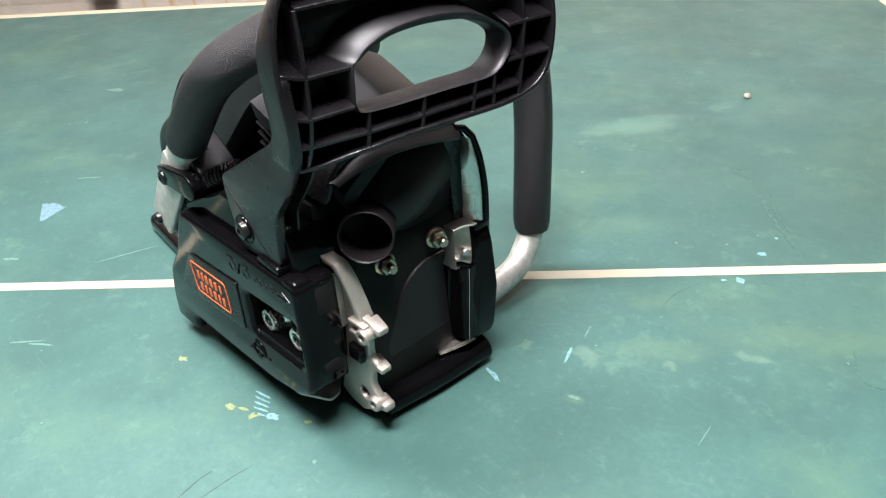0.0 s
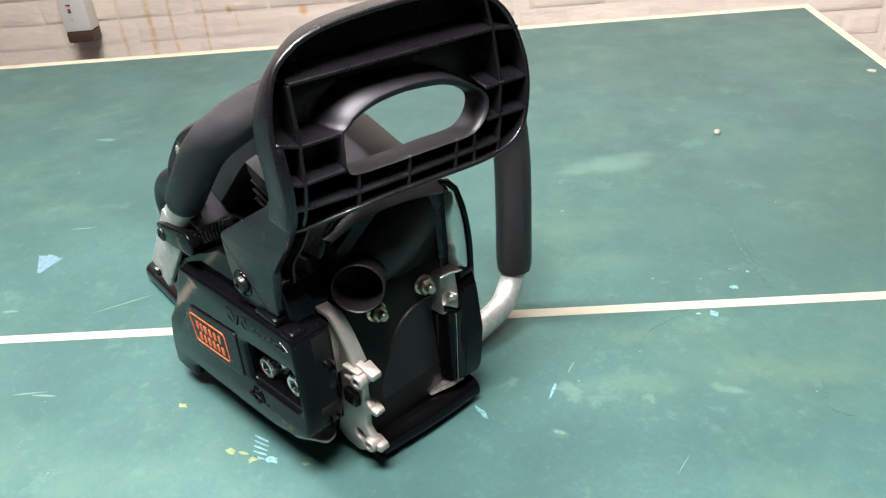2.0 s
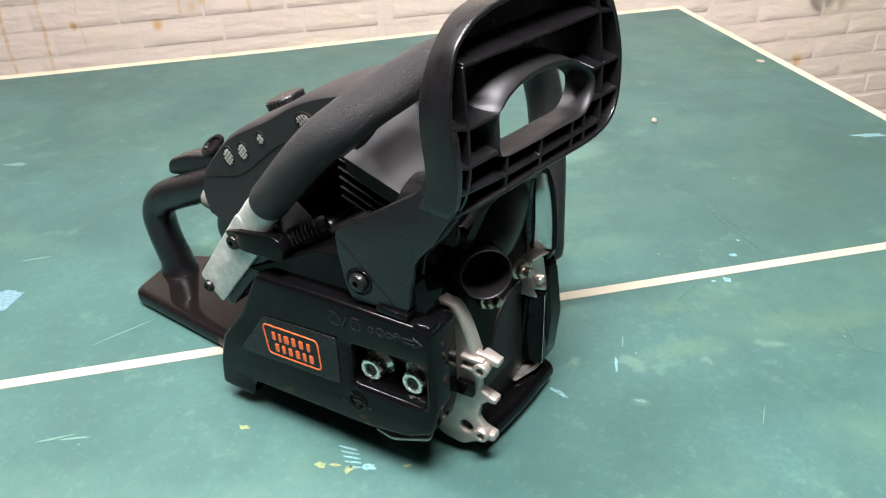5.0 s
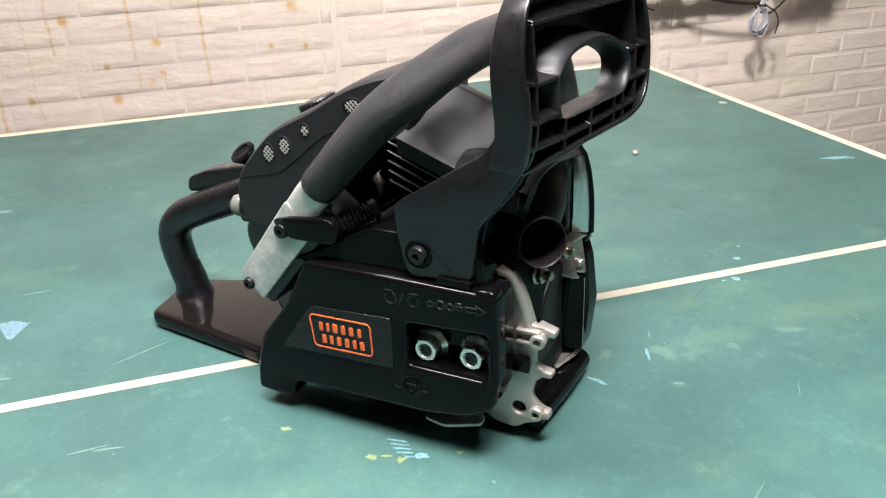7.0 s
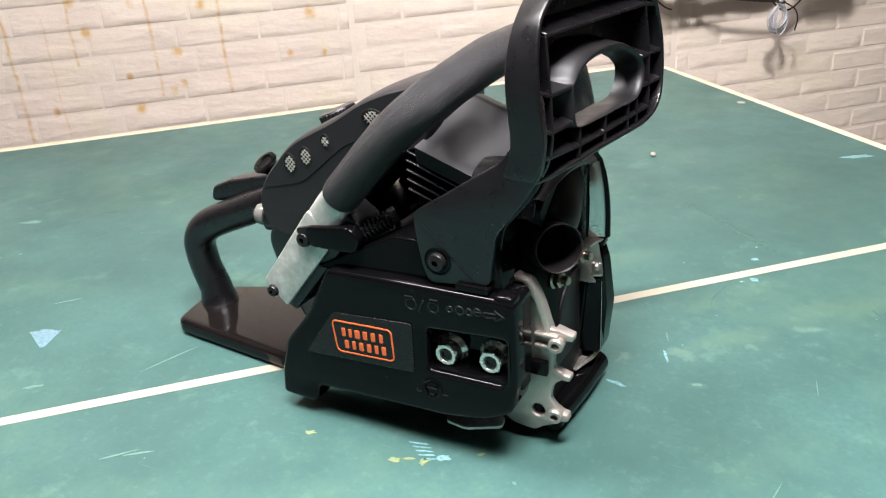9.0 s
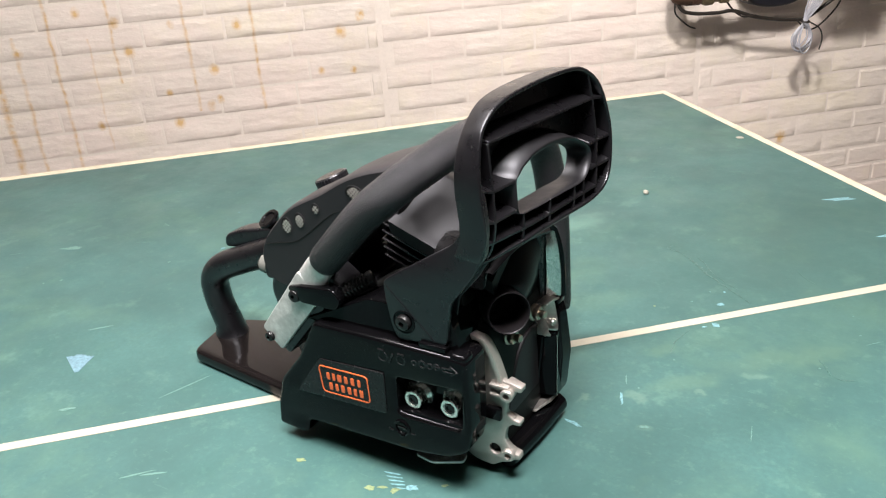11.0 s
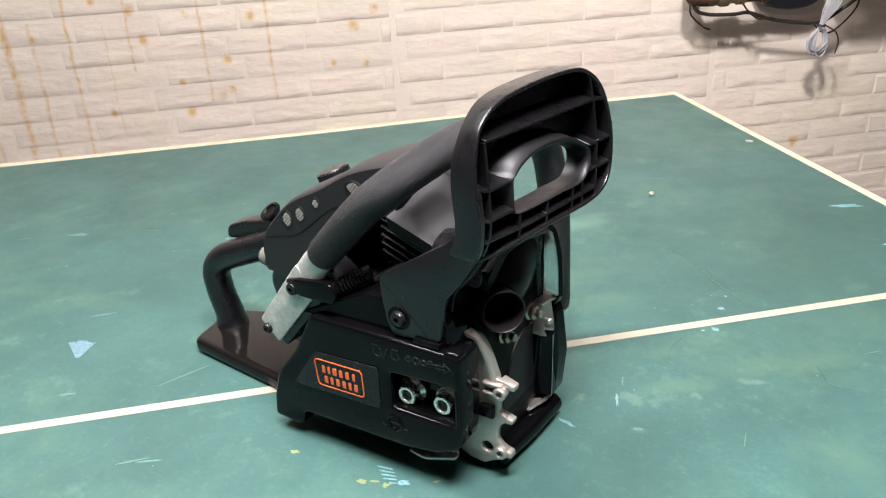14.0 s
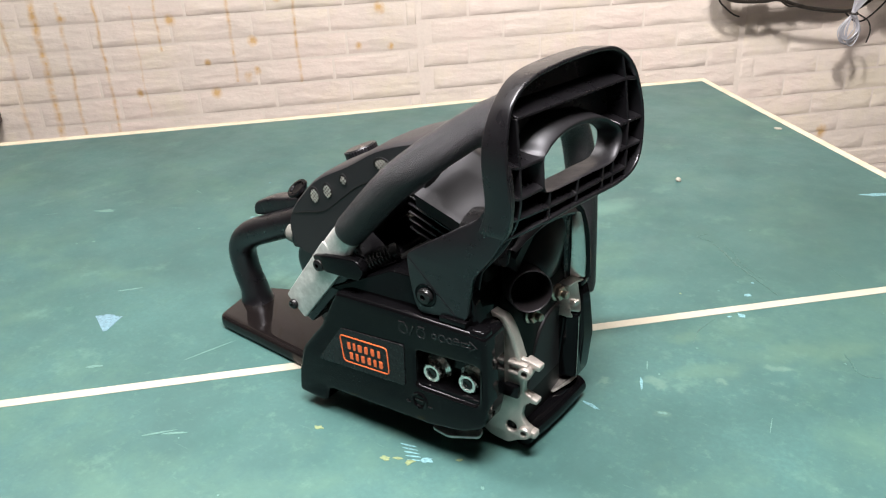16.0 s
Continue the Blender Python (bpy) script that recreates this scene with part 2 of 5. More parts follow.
def rust_drips(m):
    """Rust-coloured runs and blots on the wall paint, by place along and up the wall."""
    nt = m.node_tree
    bsdf = nt.nodes["Principled BSDF"]
    src = bsdf.inputs["Base Color"].links[0].from_socket
    geo = nt.nodes.new("ShaderNodeNewGeometry")

    def math_node(op, a, b=None):
        n = nt.nodes.new("ShaderNodeMath")
        n.operation = op
        for i, v in enumerate((a, b)):
            if v is None:
                continue
            if isinstance(v, (int, float)):
                n.inputs[i].default_value = v
            else:
                nt.links.new(v, n.inputs[i])
        return n.outputs[0]

    dot = nt.nodes.new("ShaderNodeVectorMath")
    dot.operation = "DOT_PRODUCT"
    dot.inputs[1].default_value = (0.7197, 0.6943, 0.0)
    nt.links.new(geo.outputs["Position"], dot.inputs[0])
    sep = nt.nodes.new("ShaderNodeSeparateXYZ")
    nt.links.new(geo.outputs["Position"], sep.inputs[0])
    wob = nt.nodes.new("ShaderNodeTexNoise")
    wob.inputs["Scale"].default_value, wob.inputs["Detail"].default_value = 18.0, 5.0
    nt.links.new(geo.outputs["Position"], wob.inputs["Vector"])
    wobble = math_node("MULTIPLY", math_node("SUBTRACT", wob.outputs[0], 0.5), 0.016)
    d = math_node("ADD", dot.outputs["Value"], wobble)
    z = sep.outputs["Z"]
    total = None
    for d0, top, bottom, w, k in ((-0.612, 1.7, -0.24, 0.006, 0.55), (-0.466, 1.7, -0.02, 0.005, 0.5), (-0.286, 1.7, -0.115, 0.006, 0.45), (-0.117, 1.7, -0.13, 0.006, 0.5), (-0.760, 1.7, -0.30, 0.012, 0.6),
                                  (-0.525, 0.10, -0.19, 0.004, 0.3), (-0.700, 0.12, -0.26, 0.007, 0.45), (-0.840, 1.7, -0.28, 0.008, 0.35)):
        band = math_node("SUBTRACT", 1.0, math_node("DIVIDE", math_node("ABSOLUTE", math_node("SUBTRACT", d, d0)), w))
        inside = math_node("MULTIPLY", math_node("GREATER_THAN", z, bottom), math_node("LESS_THAN", z, top))
        v = math_node("MULTIPLY", math_node("MULTIPLY", math_node("MAXIMUM", band, 0.0), inside), 1.35 * k)
        total = v if total is None else math_node("MAXIMUM", total, v)
    for d0, z0, r in ((-0.696, 0.080, 0.014), (-0.538, 0.167, 0.013), (-0.457, 0.131, 0.014), (-0.434, 0.056, 0.016), (-0.156, 0.099, 0.015), (0.109, 0.051, 0.018), (0.166, 0.091, 0.014), (-0.234, -0.010, 0.015),
                      (-0.255, -0.103, 0.013), (-0.230, -0.090, 0.012), (-0.345, -0.139, 0.016), (0.045, -0.046, 0.011), (0.132, -0.054, 0.010), (-0.320, 0.115, 0.011), (-0.540, -0.121, 0.012), (-0.355, -0.057, 0.010),
                      (-0.800, -0.245, 0.016), (1.469, -0.417, 0.022)):
        dx = math_node("SUBTRACT", d, d0)
        dz = math_node("SUBTRACT", math_node("ADD", z, wobble), z0)
        rad = math_node("SQRT", math_node("ADD", math_node("MULTIPLY", dx, dx), math_node("MULTIPLY", math_node("MULTIPLY", dz, dz), 0.6)))
        v = math_node("MULTIPLY", math_node("MAXIMUM", math_node("SUBTRACT", 1.0, math_node("DIVIDE", rad, r)), 0.0), 1.3)
        total = math_node("MAXIMUM", total, v)
    patch = nt.nodes.new("ShaderNodeTexNoise")
    patch.inputs["Scale"].default_value, patch.inputs["Detail"].default_value = 60.0, 4.0
    nt.links.new(geo.outputs["Position"], patch.inputs["Vector"])
    mr = nt.nodes.new("ShaderNodeMapRange")
    mr.inputs[1].default_value, mr.inputs[2].default_value, mr.inputs[3].default_value, mr.inputs[4].default_value = 0.35, 0.65, 0.3, 1.25
    nt.links.new(patch.outputs[0], mr.inputs[0])
    fac = math_node("MINIMUM", math_node("MULTIPLY", total, mr.outputs[0]), 0.85)
    mx = nt.nodes.new("ShaderNodeMix")
    mx.data_type = "RGBA"
    nt.links.new(fac, mx.inputs["Factor"])
    nt.links.new(src, mx.inputs[6])
    mx.inputs[7].default_value = (0.66, 0.40, 0.13, 1)
    nt.links.new(mx.outputs[2], bsdf.inputs["Base Color"])


def rough_face(m):
    """Long shallow dents and lumps, as pressed into foam brick."""
    nt = m.node_tree
    bsdf = nt.nodes["Principled BSDF"]
    old = bsdf.inputs["Normal"].links[0].from_socket
    geo = nt.nodes.new("ShaderNodeNewGeometry")
    mapping = nt.nodes.new("ShaderNodeMapping")
    mapping.inputs["Scale"].default_value = (1, 1, 2.6)
    nt.links.new(geo.outputs["Position"], mapping.inputs["Vector"])
    n = nt.nodes.new("ShaderNodeTexNoise")
    n.inputs["Scale"].default_value, n.inputs["Detail"].default_value, n.inputs["Roughness"].default_value = 15.0, 4.0, 0.55
    nt.links.new(mapping.outputs[0], n.inputs["Vector"])
    bump = nt.nodes.new("ShaderNodeBump")
    bump.inputs["Strength"].default_value, bump.inputs["Distance"].default_value = 1.0, 0.0045
    nt.links.new(n.outputs[0], bump.inputs["Height"])
    nt.links.new(old, bump.inputs["Normal"])
    nt.links.new(bump.outputs[0], bsdf.inputs["Normal"])


rough_face(M_BRICK)
worn(M_BRICK, (0.88, 0.72, 0.67), 2.6, 0.45, 0.65, 0.6)
worn(M_BRICK, (0.86, 0.77, 0.60), 3.7, 0.48, 0.66, 0.6)
rust_drips(M_BRICK)
M_JOINT = material("white_foam_joint", (0.83, 0.735, 0.67), 0.6, grain=0.04, grain_scale=120, bump=0.0002)
rust_drips(M_JOINT)
M_PLASTER = material("plain_plaster", (0.07, 0.068, 0.066), 0.8, grain=0.06, grain_scale=90, bump=0.0004)
M_CEILING = material("white_ceiling_plaster", (0.62, 0.60, 0.58), 0.8, grain=0.05, grain_scale=90, bump=0.0004)
M_FLOOR = material("grey_concrete", (0.25, 0.24, 0.23), 0.7, grain=0.15, grain_scale=60, bump=0.0004, spots=0.2, spot_scale=3)
M_WOOD = material("wooden_leg", (0.28, 0.17, 0.09), 0.55, grain=0.2, grain_scale=60)
M_WHITE = material("white_plastic", (0.78, 0.77, 0.76), 0.35, grain=0.03)
M_BROWN = material("brown_plastic", (0.07, 0.045, 0.035), 0.5, grain=0.1)


# ---- mesh helpers ----
def finish(me, mat, angle=32):
    if isinstance(me, bmesh.types.BMesh):
        bm, me = me, bpy.data.meshes.new("mesh")
        bmesh.ops.recalc_face_normals(bm, faces=bm.faces)
        bm.to_mesh(me)
        bm.free()
    me.materials.clear()
    me.materials.append(mat)
    me.shade_smooth()
    me.set_sharp_from_angle(angle=radians(angle))
    return me


def part(name, bm, mat, parent, label="", angle=32):
    ob = new(name, finish(bm, mat, angle))
    if parent:
        ob.parent = parent
        ob.matrix_parent_inverse = parent.matrix_world.inverted()
    if label:
        ob["label"] = label
    return ob


def empty(name, loc=(0, 0, 0)):
    ob = new(name)
    ob.empty_display_size = 0.02
    ob.location = loc
    bpy.context.view_layer.update()
    return ob


def rounded(pts, r, n=5):
    """A closed outline with its corners rounded by about r."""
    out, c = [], len(pts)
    for i in range(c):
        p, a, b = Vector(pts[i]), Vector(pts[i - 1]), Vector(pts[(i + 1) % c])
        ra = min(r, (a - p).length * 0.48, (b - p).length * 0.48)
        s, e = p + (a - p).normalized() * ra, p + (b - p).normalized() * ra
        for k in range(n + 1):
            t = k / n
            out.append(s * (1 - t) ** 2 + p * 2 * t * (1 - t) + e * t * t)
    return [(v.x, v.y) for v in out]


def inset(pts, d):
    """The outline moved inwards by d (outwards where d is negative)."""
    c = len(pts)
    area = sum(pts[i - 1][0] * pts[i][1] - pts[i][0] * pts[i - 1][1] for i in range(c))
    sgn = 1 if area > 0 else -1
    out = []
    for i in range(c):
        a, p, b = Vector(pts[i - 1]), Vector(pts[i]), Vector(pts[(i + 1) % c])
        e1, e2 = (p - a), (b - p)
        if e1.length < 1e-7 or e2.length < 1e-7:
            out.append(pts[i])
            continue
        e1.normalize(), e2.normalize()
        n1, n2 = Vector((-e1.y, e1.x)) * sgn, Vector((-e2.y, e2.x)) * sgn
        m = n1 + n2
        m = m / max(0.35, m.dot(n1))
        out.append((p.x + m.x * d, p.y + m.y * d))
    return out


def smooth_outline(pts, n=6):
    """A closed smooth outline through the points."""
    out, c = [], len(pts)
    P = [Vector(p) for p in pts]
    for i in range(c):
        a, b, cc, d = P[i - 1], P[i], P[(i + 1) % c], P[(i + 2) % c]
        for k in range(n):
            t = k / n
            out.append(0.5 * (2 * b + (cc - a) * t + (2 * a - 5 * b + 4 * cc - d) * t * t + (3 * b - a - 3 * cc + d) * t ** 3))
    return [(v.x, v.y) for v in out]


def plate(outline, holes, thick, bevel, frame_m):
    """A flat plate of an outline with holes, centred on the local plane, edges rounded."""
    cu = bpy.data.curves.new("outline", "CURVE")
    cu.dimensions, cu.fill_mode = "2D", "BOTH"
    cu.extrude, cu.bevel_depth, cu.bevel_resolution = max(0.00001, thick / 2 - bevel), bevel, 2
    cu.offset = -bevel
    for ring in (outline, *holes):
        sp = cu.splines.new("POLY")
        sp.points.add(len(ring) - 1)
        for q, p in zip(sp.points, ring):
            q.co = (p[0], p[1], 0, 1)
        sp.use_cyclic_u = True
    ob = bpy.data.objects.new("outline", cu)
    me = bpy.data.meshes.new_from_object(ob)
    bpy.data.objects.remove(ob)
    bpy.data.curves.remove(cu)
    bm = bmesh.new()
    bm.from_mesh(me)
    bpy.data.meshes.remove(me)
    bmesh.ops.remove_doubles(bm, verts=bm.verts, dist=0.000005)
    bm.transform(frame_m)
    return bm


def side_frame(y):
    """Local x, y become world x, z at the depth y."""
    return Matrix(((1, 0, 0, 0), (0, 0, -1, y), (0, 1, 0, 0), (0, 0, 0, 1)))


def front_frame(x):
    """Local x, y become world y, z at the given x."""
    return Matrix(((0, 0, 1, x), (1, 0, 0, 0), (0, 1, 0, 0), (0, 0, 0, 1)))


def slab(outline, y0, y1, bevel=0.002, holes=()):
    return plate(outline, holes, abs(y1 - y0), bevel, side_frame((y0 + y1) / 2))


def box(x0, x1, y0, y1, z0, z1, bevel=0.0, seg=2, m=None):
    bm = bmesh.new()
    bmesh.ops.create_cube(bm, size=1)
    bm.transform(Matrix.Translation(((x0 + x1) / 2, (y0 + y1) / 2, (z0 + z1) / 2)) @ Matrix.Diagonal((x1 - x0, y1 - y0, z1 - z0, 1)))
    if bevel:
        bmesh.ops.bevel(bm, geom=bm.edges[:], offset=bevel, segments=seg, profile=0.5, affect="EDGES")
    if m:
        bm.transform(m)
    return bm


def join(*bms):
    out = bms[0]
    for b in bms[1:]:
        me = bpy.data.meshes.new("join")
        b.to_mesh(me)
        b.free()
        out.from_mesh(me)
        bpy.data.meshes.remove(me)
    return out


def spline(pts, n=10):
    P = [Vector(p) for p in pts]
    Q = [2 * P[0] - P[1], *P, 2 * P[-1] - P[-2]]
    out = []
    for i in range(1, len(Q) - 2):
        a, b, c, d = Q[i - 1:i + 3]
        for k in range(n):
            t = k / n
            out.append(0.5 * (2 * b + (c - a) * t + (2 * a - 5 * b + 4 * c - d) * t * t + (3 * b - a - 3 * c + d) * t ** 3))
    return out + [P[-1]]


def sweep(path, radius, sides=20, flat=1.0, up=(0, 1, 0), caps=True):
    """A tube along a path; radius is a number or one for each point; flat squeezes it across up."""
    bm = bmesh.new()
    rings, count = [], len(path)
    ref = Vector(up)
    for i, p in enumerate(path):
        t = (path[min(i + 1, count - 1)] - path[max(i - 1, 0)]).normalized()
        a = (ref - t * ref.dot(t)).normalized()
        b = t.cross(a)
        ref = a
        r = radius[i] if isinstance(radius, (list, tuple)) else radius
        rings.append([bm.verts.new(p + a * math.cos(2 * math.pi * k / sides) * r + b * math.sin(2 * math.pi * k / sides) * r * flat)
                      for k in range(sides)])
    for r0, r1 in zip(rings, rings[1:]):
        for k in range(sides):
            bm.faces.new((r0[k], r0[(k + 1) % sides], r1[(k + 1) % sides], r1[k]))
    if caps:
        bm.faces.new(rings[0][::-1])
        bm.faces.new(rings[-1])
    return bm


def loft(stations):
    """A closed body through cross-sections of equal point counts, with rounded edges."""
    bm = bmesh.new()
    rings = [[bm.verts.new(p) for p in ring] for ring in stations]
    c = len(rings[0])
    for r0, r1 in zip(rings, rings[1:]):
        for k in range(c):
            bm.faces.new((r0[k], r0[(k + 1) % c], r1[(k + 1) % c], r1[k]))
    bm.faces.new(rings[0][::-1])
    bm.faces.new(rings[-1])
    return bm


def lathe(profile, m, sides=28):
    """A turned body: (radius, height) pairs round the local z axis, laid at m."""
    bm = bmesh.new()
    rings = []
    for r, h in profile:
        rings.append([bm.verts.new((r * math.cos(2 * math.pi * k / sides), r * math.sin(2 * math.pi * k / sides), h)) for k in range(sides)]
                     if r > 1e-6 else [bm.verts.new((0, 0, h))])
    for r0, r1 in zip(rings, rings[1:]):
        for k in range(sides):
            j = (k + 1) % sides
            if len(r0) == 1 and len(r1) == 1:
                continue
            if len(r0) == 1:
                bm.faces.new((r0[0], r1[k], r1[j]))
            elif len(r1) == 1:
                bm.faces.new((r0[k], r0[j], r1[0]))
            else:
                bm.faces.new((r0[k], r0[j], r1[j], r1[k]))
    bm.transform(m)
    return bm


def aim(p, axis):
    """A frame at p whose z axis points along axis."""
    return Matrix.Translation(p) @ Vector(axis).to_track_quat("Z", "Y").to_matrix().to_4x4()


def rib(a, b, depth, thick, m, rise=0.0):
    """A thin strip from a to b (in the local plane), reaching depth behind it and rising towards the back."""
    a, b = Vector((*a, 0)), Vector((*b, 0))
    t = (b - a).normalized()
    s = Vector((-t.y, t.x, 0)) * thick / 2
    bm = bmesh.new()
    back = Vector((0, rise * depth, -depth))
    vs = [bm.verts.new(p) for p in (a + s, b + s, b - s, a - s, a + s + back, b + s + back, b - s + back, a - s + back)]
    for f in ((0, 1, 2, 3), (7, 6, 5, 4), (0, 4, 5, 1), (1, 5, 6, 2), (2, 6, 7, 3), (3, 7, 4, 0)):
        bm.faces.new([vs[i] for i in f])
    bmesh.ops.bevel(bm, geom=bm.edges[:], offset=thick * 0.22, segments=1, affect="EDGES")
    long_edges = [e for e in bm.edges if abs((e.verts[1].co - e.verts[0].co).normalized().dot(t)) > 0.9 and e.calc_length() > 0.008]
    if long_edges:
        bmesh.ops.subdivide_edges(bm, edges=long_edges, cuts=5, use_grid_fill=True)
    bm.transform(m)
    return bm


# ---- the room ----
ROOM = pose(0, 0, 0, 0, 0, TURN)


def room_box(name, d0, d1, n0, n1, z0, z1, mat, label, category):
    ob = part(name, box(d0, d1, n0, n1, z0, z1, m=ROOM), mat, None)
    return tagged(ob, label, category, kind="structure")


room_box("floor", -3.3, 3.3, -2.9, WALL + 0.2, FLOOR - 0.1, FLOOR, M_FLOOR, "plain grey concrete floor under the table", "floor")
# Unseen shell: ceiling pale to bounce light, walls dark to keep reflections low.
room_box("ceiling", -3.3, 3.3, -2.9, WALL + 0.2, CEIL, CEIL + 0.1, M_CEILING, "plain pale ceiling assumed out of view", "ceiling")
room_box("wall_south", -3.3, 3.3, -3.0, -2.9, FLOOR, CEIL, M_PLASTER, "plain dark wall assumed out of view", "wall")
room_box("wall_west", -3.4, -3.3, -2.9, WALL + 0.2, FLOOR, CEIL, M_PLASTER, "plain dark wall assumed out of view", "wall")
room_box("wall_east", 3.3, 3.4, -2.9, WALL + 0.2, FLOOR, CEIL, M_PLASTER, "plain dark wall assumed out of view", "wall")
brick_wall = room_box("wall_north", -3.3, 3.3, WALL + 0.0037, WALL + 0.2, FLOOR, CEIL, M_JOINT,
                      "white painted foam brick wall with rust-coloured drips", "wall")

# ---- the table ----
T_D0, T_D1, T_N1, T_N0 = -2.10, 0.652, 0.9805, -0.62
table = empty("table_tennis_table", at(-0.73, 0.16, FLOOR))
tagged(table, "worn dark green table tennis top with white lines and paint spots", "table")
INNER = [(T_D0 + 0.018, T_N0 + 0.018), (0.621, T_N0 + 0.018), (0.6395, 0.961), (0.33, 0.960), (0.12, 0.953), (-0.05, 0.9465), (-0.60, 0.9445), (T_D0 + 0.018, 0.9445)]
part("tabletop", plate([(p.x, p.y) for p in (at(d, n) for d, n in INNER)], (), 0.022, 0.0001, Matrix.Translation((0, 0, -0.011))), M_TABLE, table, "worn green painted top")


def border(inner, outer):
    """A strip of the painted edge between two rows of points along and across the table."""
    ring = [at(d, n) for d, n in inner + outer[::-1]]
    return plate([(p.x, p.y) for p in ring], (), 0.0225, 0.0004, Matrix.Translation((0, 0, -0.01075)))


for inner, outer in ((INNER[2:], [(T_D1, 0.9805), (0.33, 0.9775), (0.12, 0.9720), (-0.05, 0.9655), (-0.60, 0.9640), (T_D0, 0.9640)]),
                     (INNER[1:3], [(0.6335, T_N0), (T_D1, 0.9805)]), (INNER[:2], [(T_D0, T_N0), (0.6335, T_N0)]), ([INNER[0], INNER[-1]], [(T_D0, T_N0), (T_D0, 0.9640)])):
    part("edge_line", border(inner, outer), M_EDGE, table, "cream painted border")
part("centre_line", box(T_D0 + 0.018, T_D1 - 0.023, 0.1563, 0.1668, 0.0, 0.0004, m=ROOM), M_LINE, table, "white painted centre line")
for d in (T_D0 + 0.25, T_D1 - 0.25):
    for n in (T_N0 + 0.2, T_N1 - 0.2):
        part("leg", box(d - 0.03, d + 0.03, n - 0.03, n + 0.03, FLOOR, -0.022, 0.003, m=ROOM), M_WOOD, table)


# ---- the chainsaw ----
saw = empty("chainsaw", (-0.14, 0.085, 0.0))
tagged(saw, "black petrol chainsaw power head without bar, standing on the green table", "chainsaw")

# base and crankcase
base = rounded([(-0.165, 0.028), (-0.3115, 0.0425), (-0.3205, 0.082), (-0.310, 0.109), (-0.270, 0.124), (-0.165, 0.135)], 0.008)
part("rear_foot", plate(base, (), 0.013, 0.004, Matrix.Translation((0, 0, 0.0075))), M_FOOT, saw, "flat glossy rear hand guard")
part("crankcase", slab(rounded([(-0.165, 0.006), (0.018, 0.006), (0.022, 0.03), (0.018, 0.12), (-0.05, 0.155), (-0.1, 0.12), (-0.15, 0.09)], 0.01), 0.032, 0.128, 0.004),
     M_DARK, saw)
part("fuel_tank", slab(rounded([(-0.205, 0.10), (-0.197, 0.07), (-0.165, 0.006), (-0.10, 0.006), (-0.09, 0.13), (-0.19, 0.125)], 0.008), 0.05, 0.135, 0.006),
     M_MATTE, saw)

# clutch cover
cover = rounded([(-0.1086, 0.1165), (-0.128, 0.0815), (-0.150, 0.0565), (-0.1578, 0.0325), (-0.1605, 0.0115), (-0.1320, 0.0100), (-0.1272, 0.0253),
                 (-0.0291, 0.0282), (-0.0016, 0.0330), (0.0150, 0.0415), (0.0190, 0.060), (0.0190, 0.1165), (0.0059, 0.1170), (-0.0568, 0.1174)], 0.005)
window = rounded([(-0.039, 0.0885), (0.0136, 0.0915), (0.0122, 0.0605), (-0.0398, 0.0598)], 0.004)
cover_ob = part("clutch_cover", slab(cover, -0.005, 0.0215, 0.0030, (window,)), M_GLOSS, saw, "glossy black clutch cover")
part("front_block", box(0.0055, 0.0182, -0.0042, 0.0080, 0.110, 0.1192, 0.0030, 4), M_GLOSS, cover_ob)
# Solid dark blocks stand for the shaded hollows of two front notches.
part("front_slot", box(0.0160, 0.0194, 0.0065, 0.0190, 0.0930, 0.1120, 0.0015, 2), M_DARK, cover_ob)
part("front_slot", box(0.0160, 0.0194, 0.0045, 0.0165, 0.0535, 0.0615, 0.0015, 2), M_DARK, cover_ob)
part("adjuster_tab", box(0.0150, 0.0265, 0.0238, 0.0283, 0.0535, 0.0635, 0.0012, 2), M_GLOSS, cover_ob)
part("lower_lip", box(-0.036, 0.011, -0.0052, 0.002, 0.0570, 0.0590, 0.0008, 1, m=pose(0, 0, 0, 0, -1.5, 0)), M_GLOSS, cover_ob)
part("window_floor", slab(inset(window, -0.002), 0.0115, 0.018, 0.0005), M_GLOSS, cover_ob)
part("window_ledge", loft([[(-0.0360, -0.0030, 0.0590), (-0.0360, 0.0120, 0.0590), (-0.0360, 0.0120, 0.0650), (-0.0355, -0.0022, 0.0612)],
                           [(0.0125, -0.0030, 0.0590), (0.0125, 0.0120, 0.0590), (0.0125, 0.0120, 0.0662), (0.0120, -0.0022, 0.0622)]]), M_GLOSS, cover_ob)
panel = rounded([(-0.1064, 0.0870), (-0.0480, 0.0905), (-0.0490, 0.0560), (-0.1323, 0.0523)], 0.003)
part("label_panel", slab(panel, -0.0060, -0.004, 0.0004), M_SATIN, cover_ob, "satin black label panel")


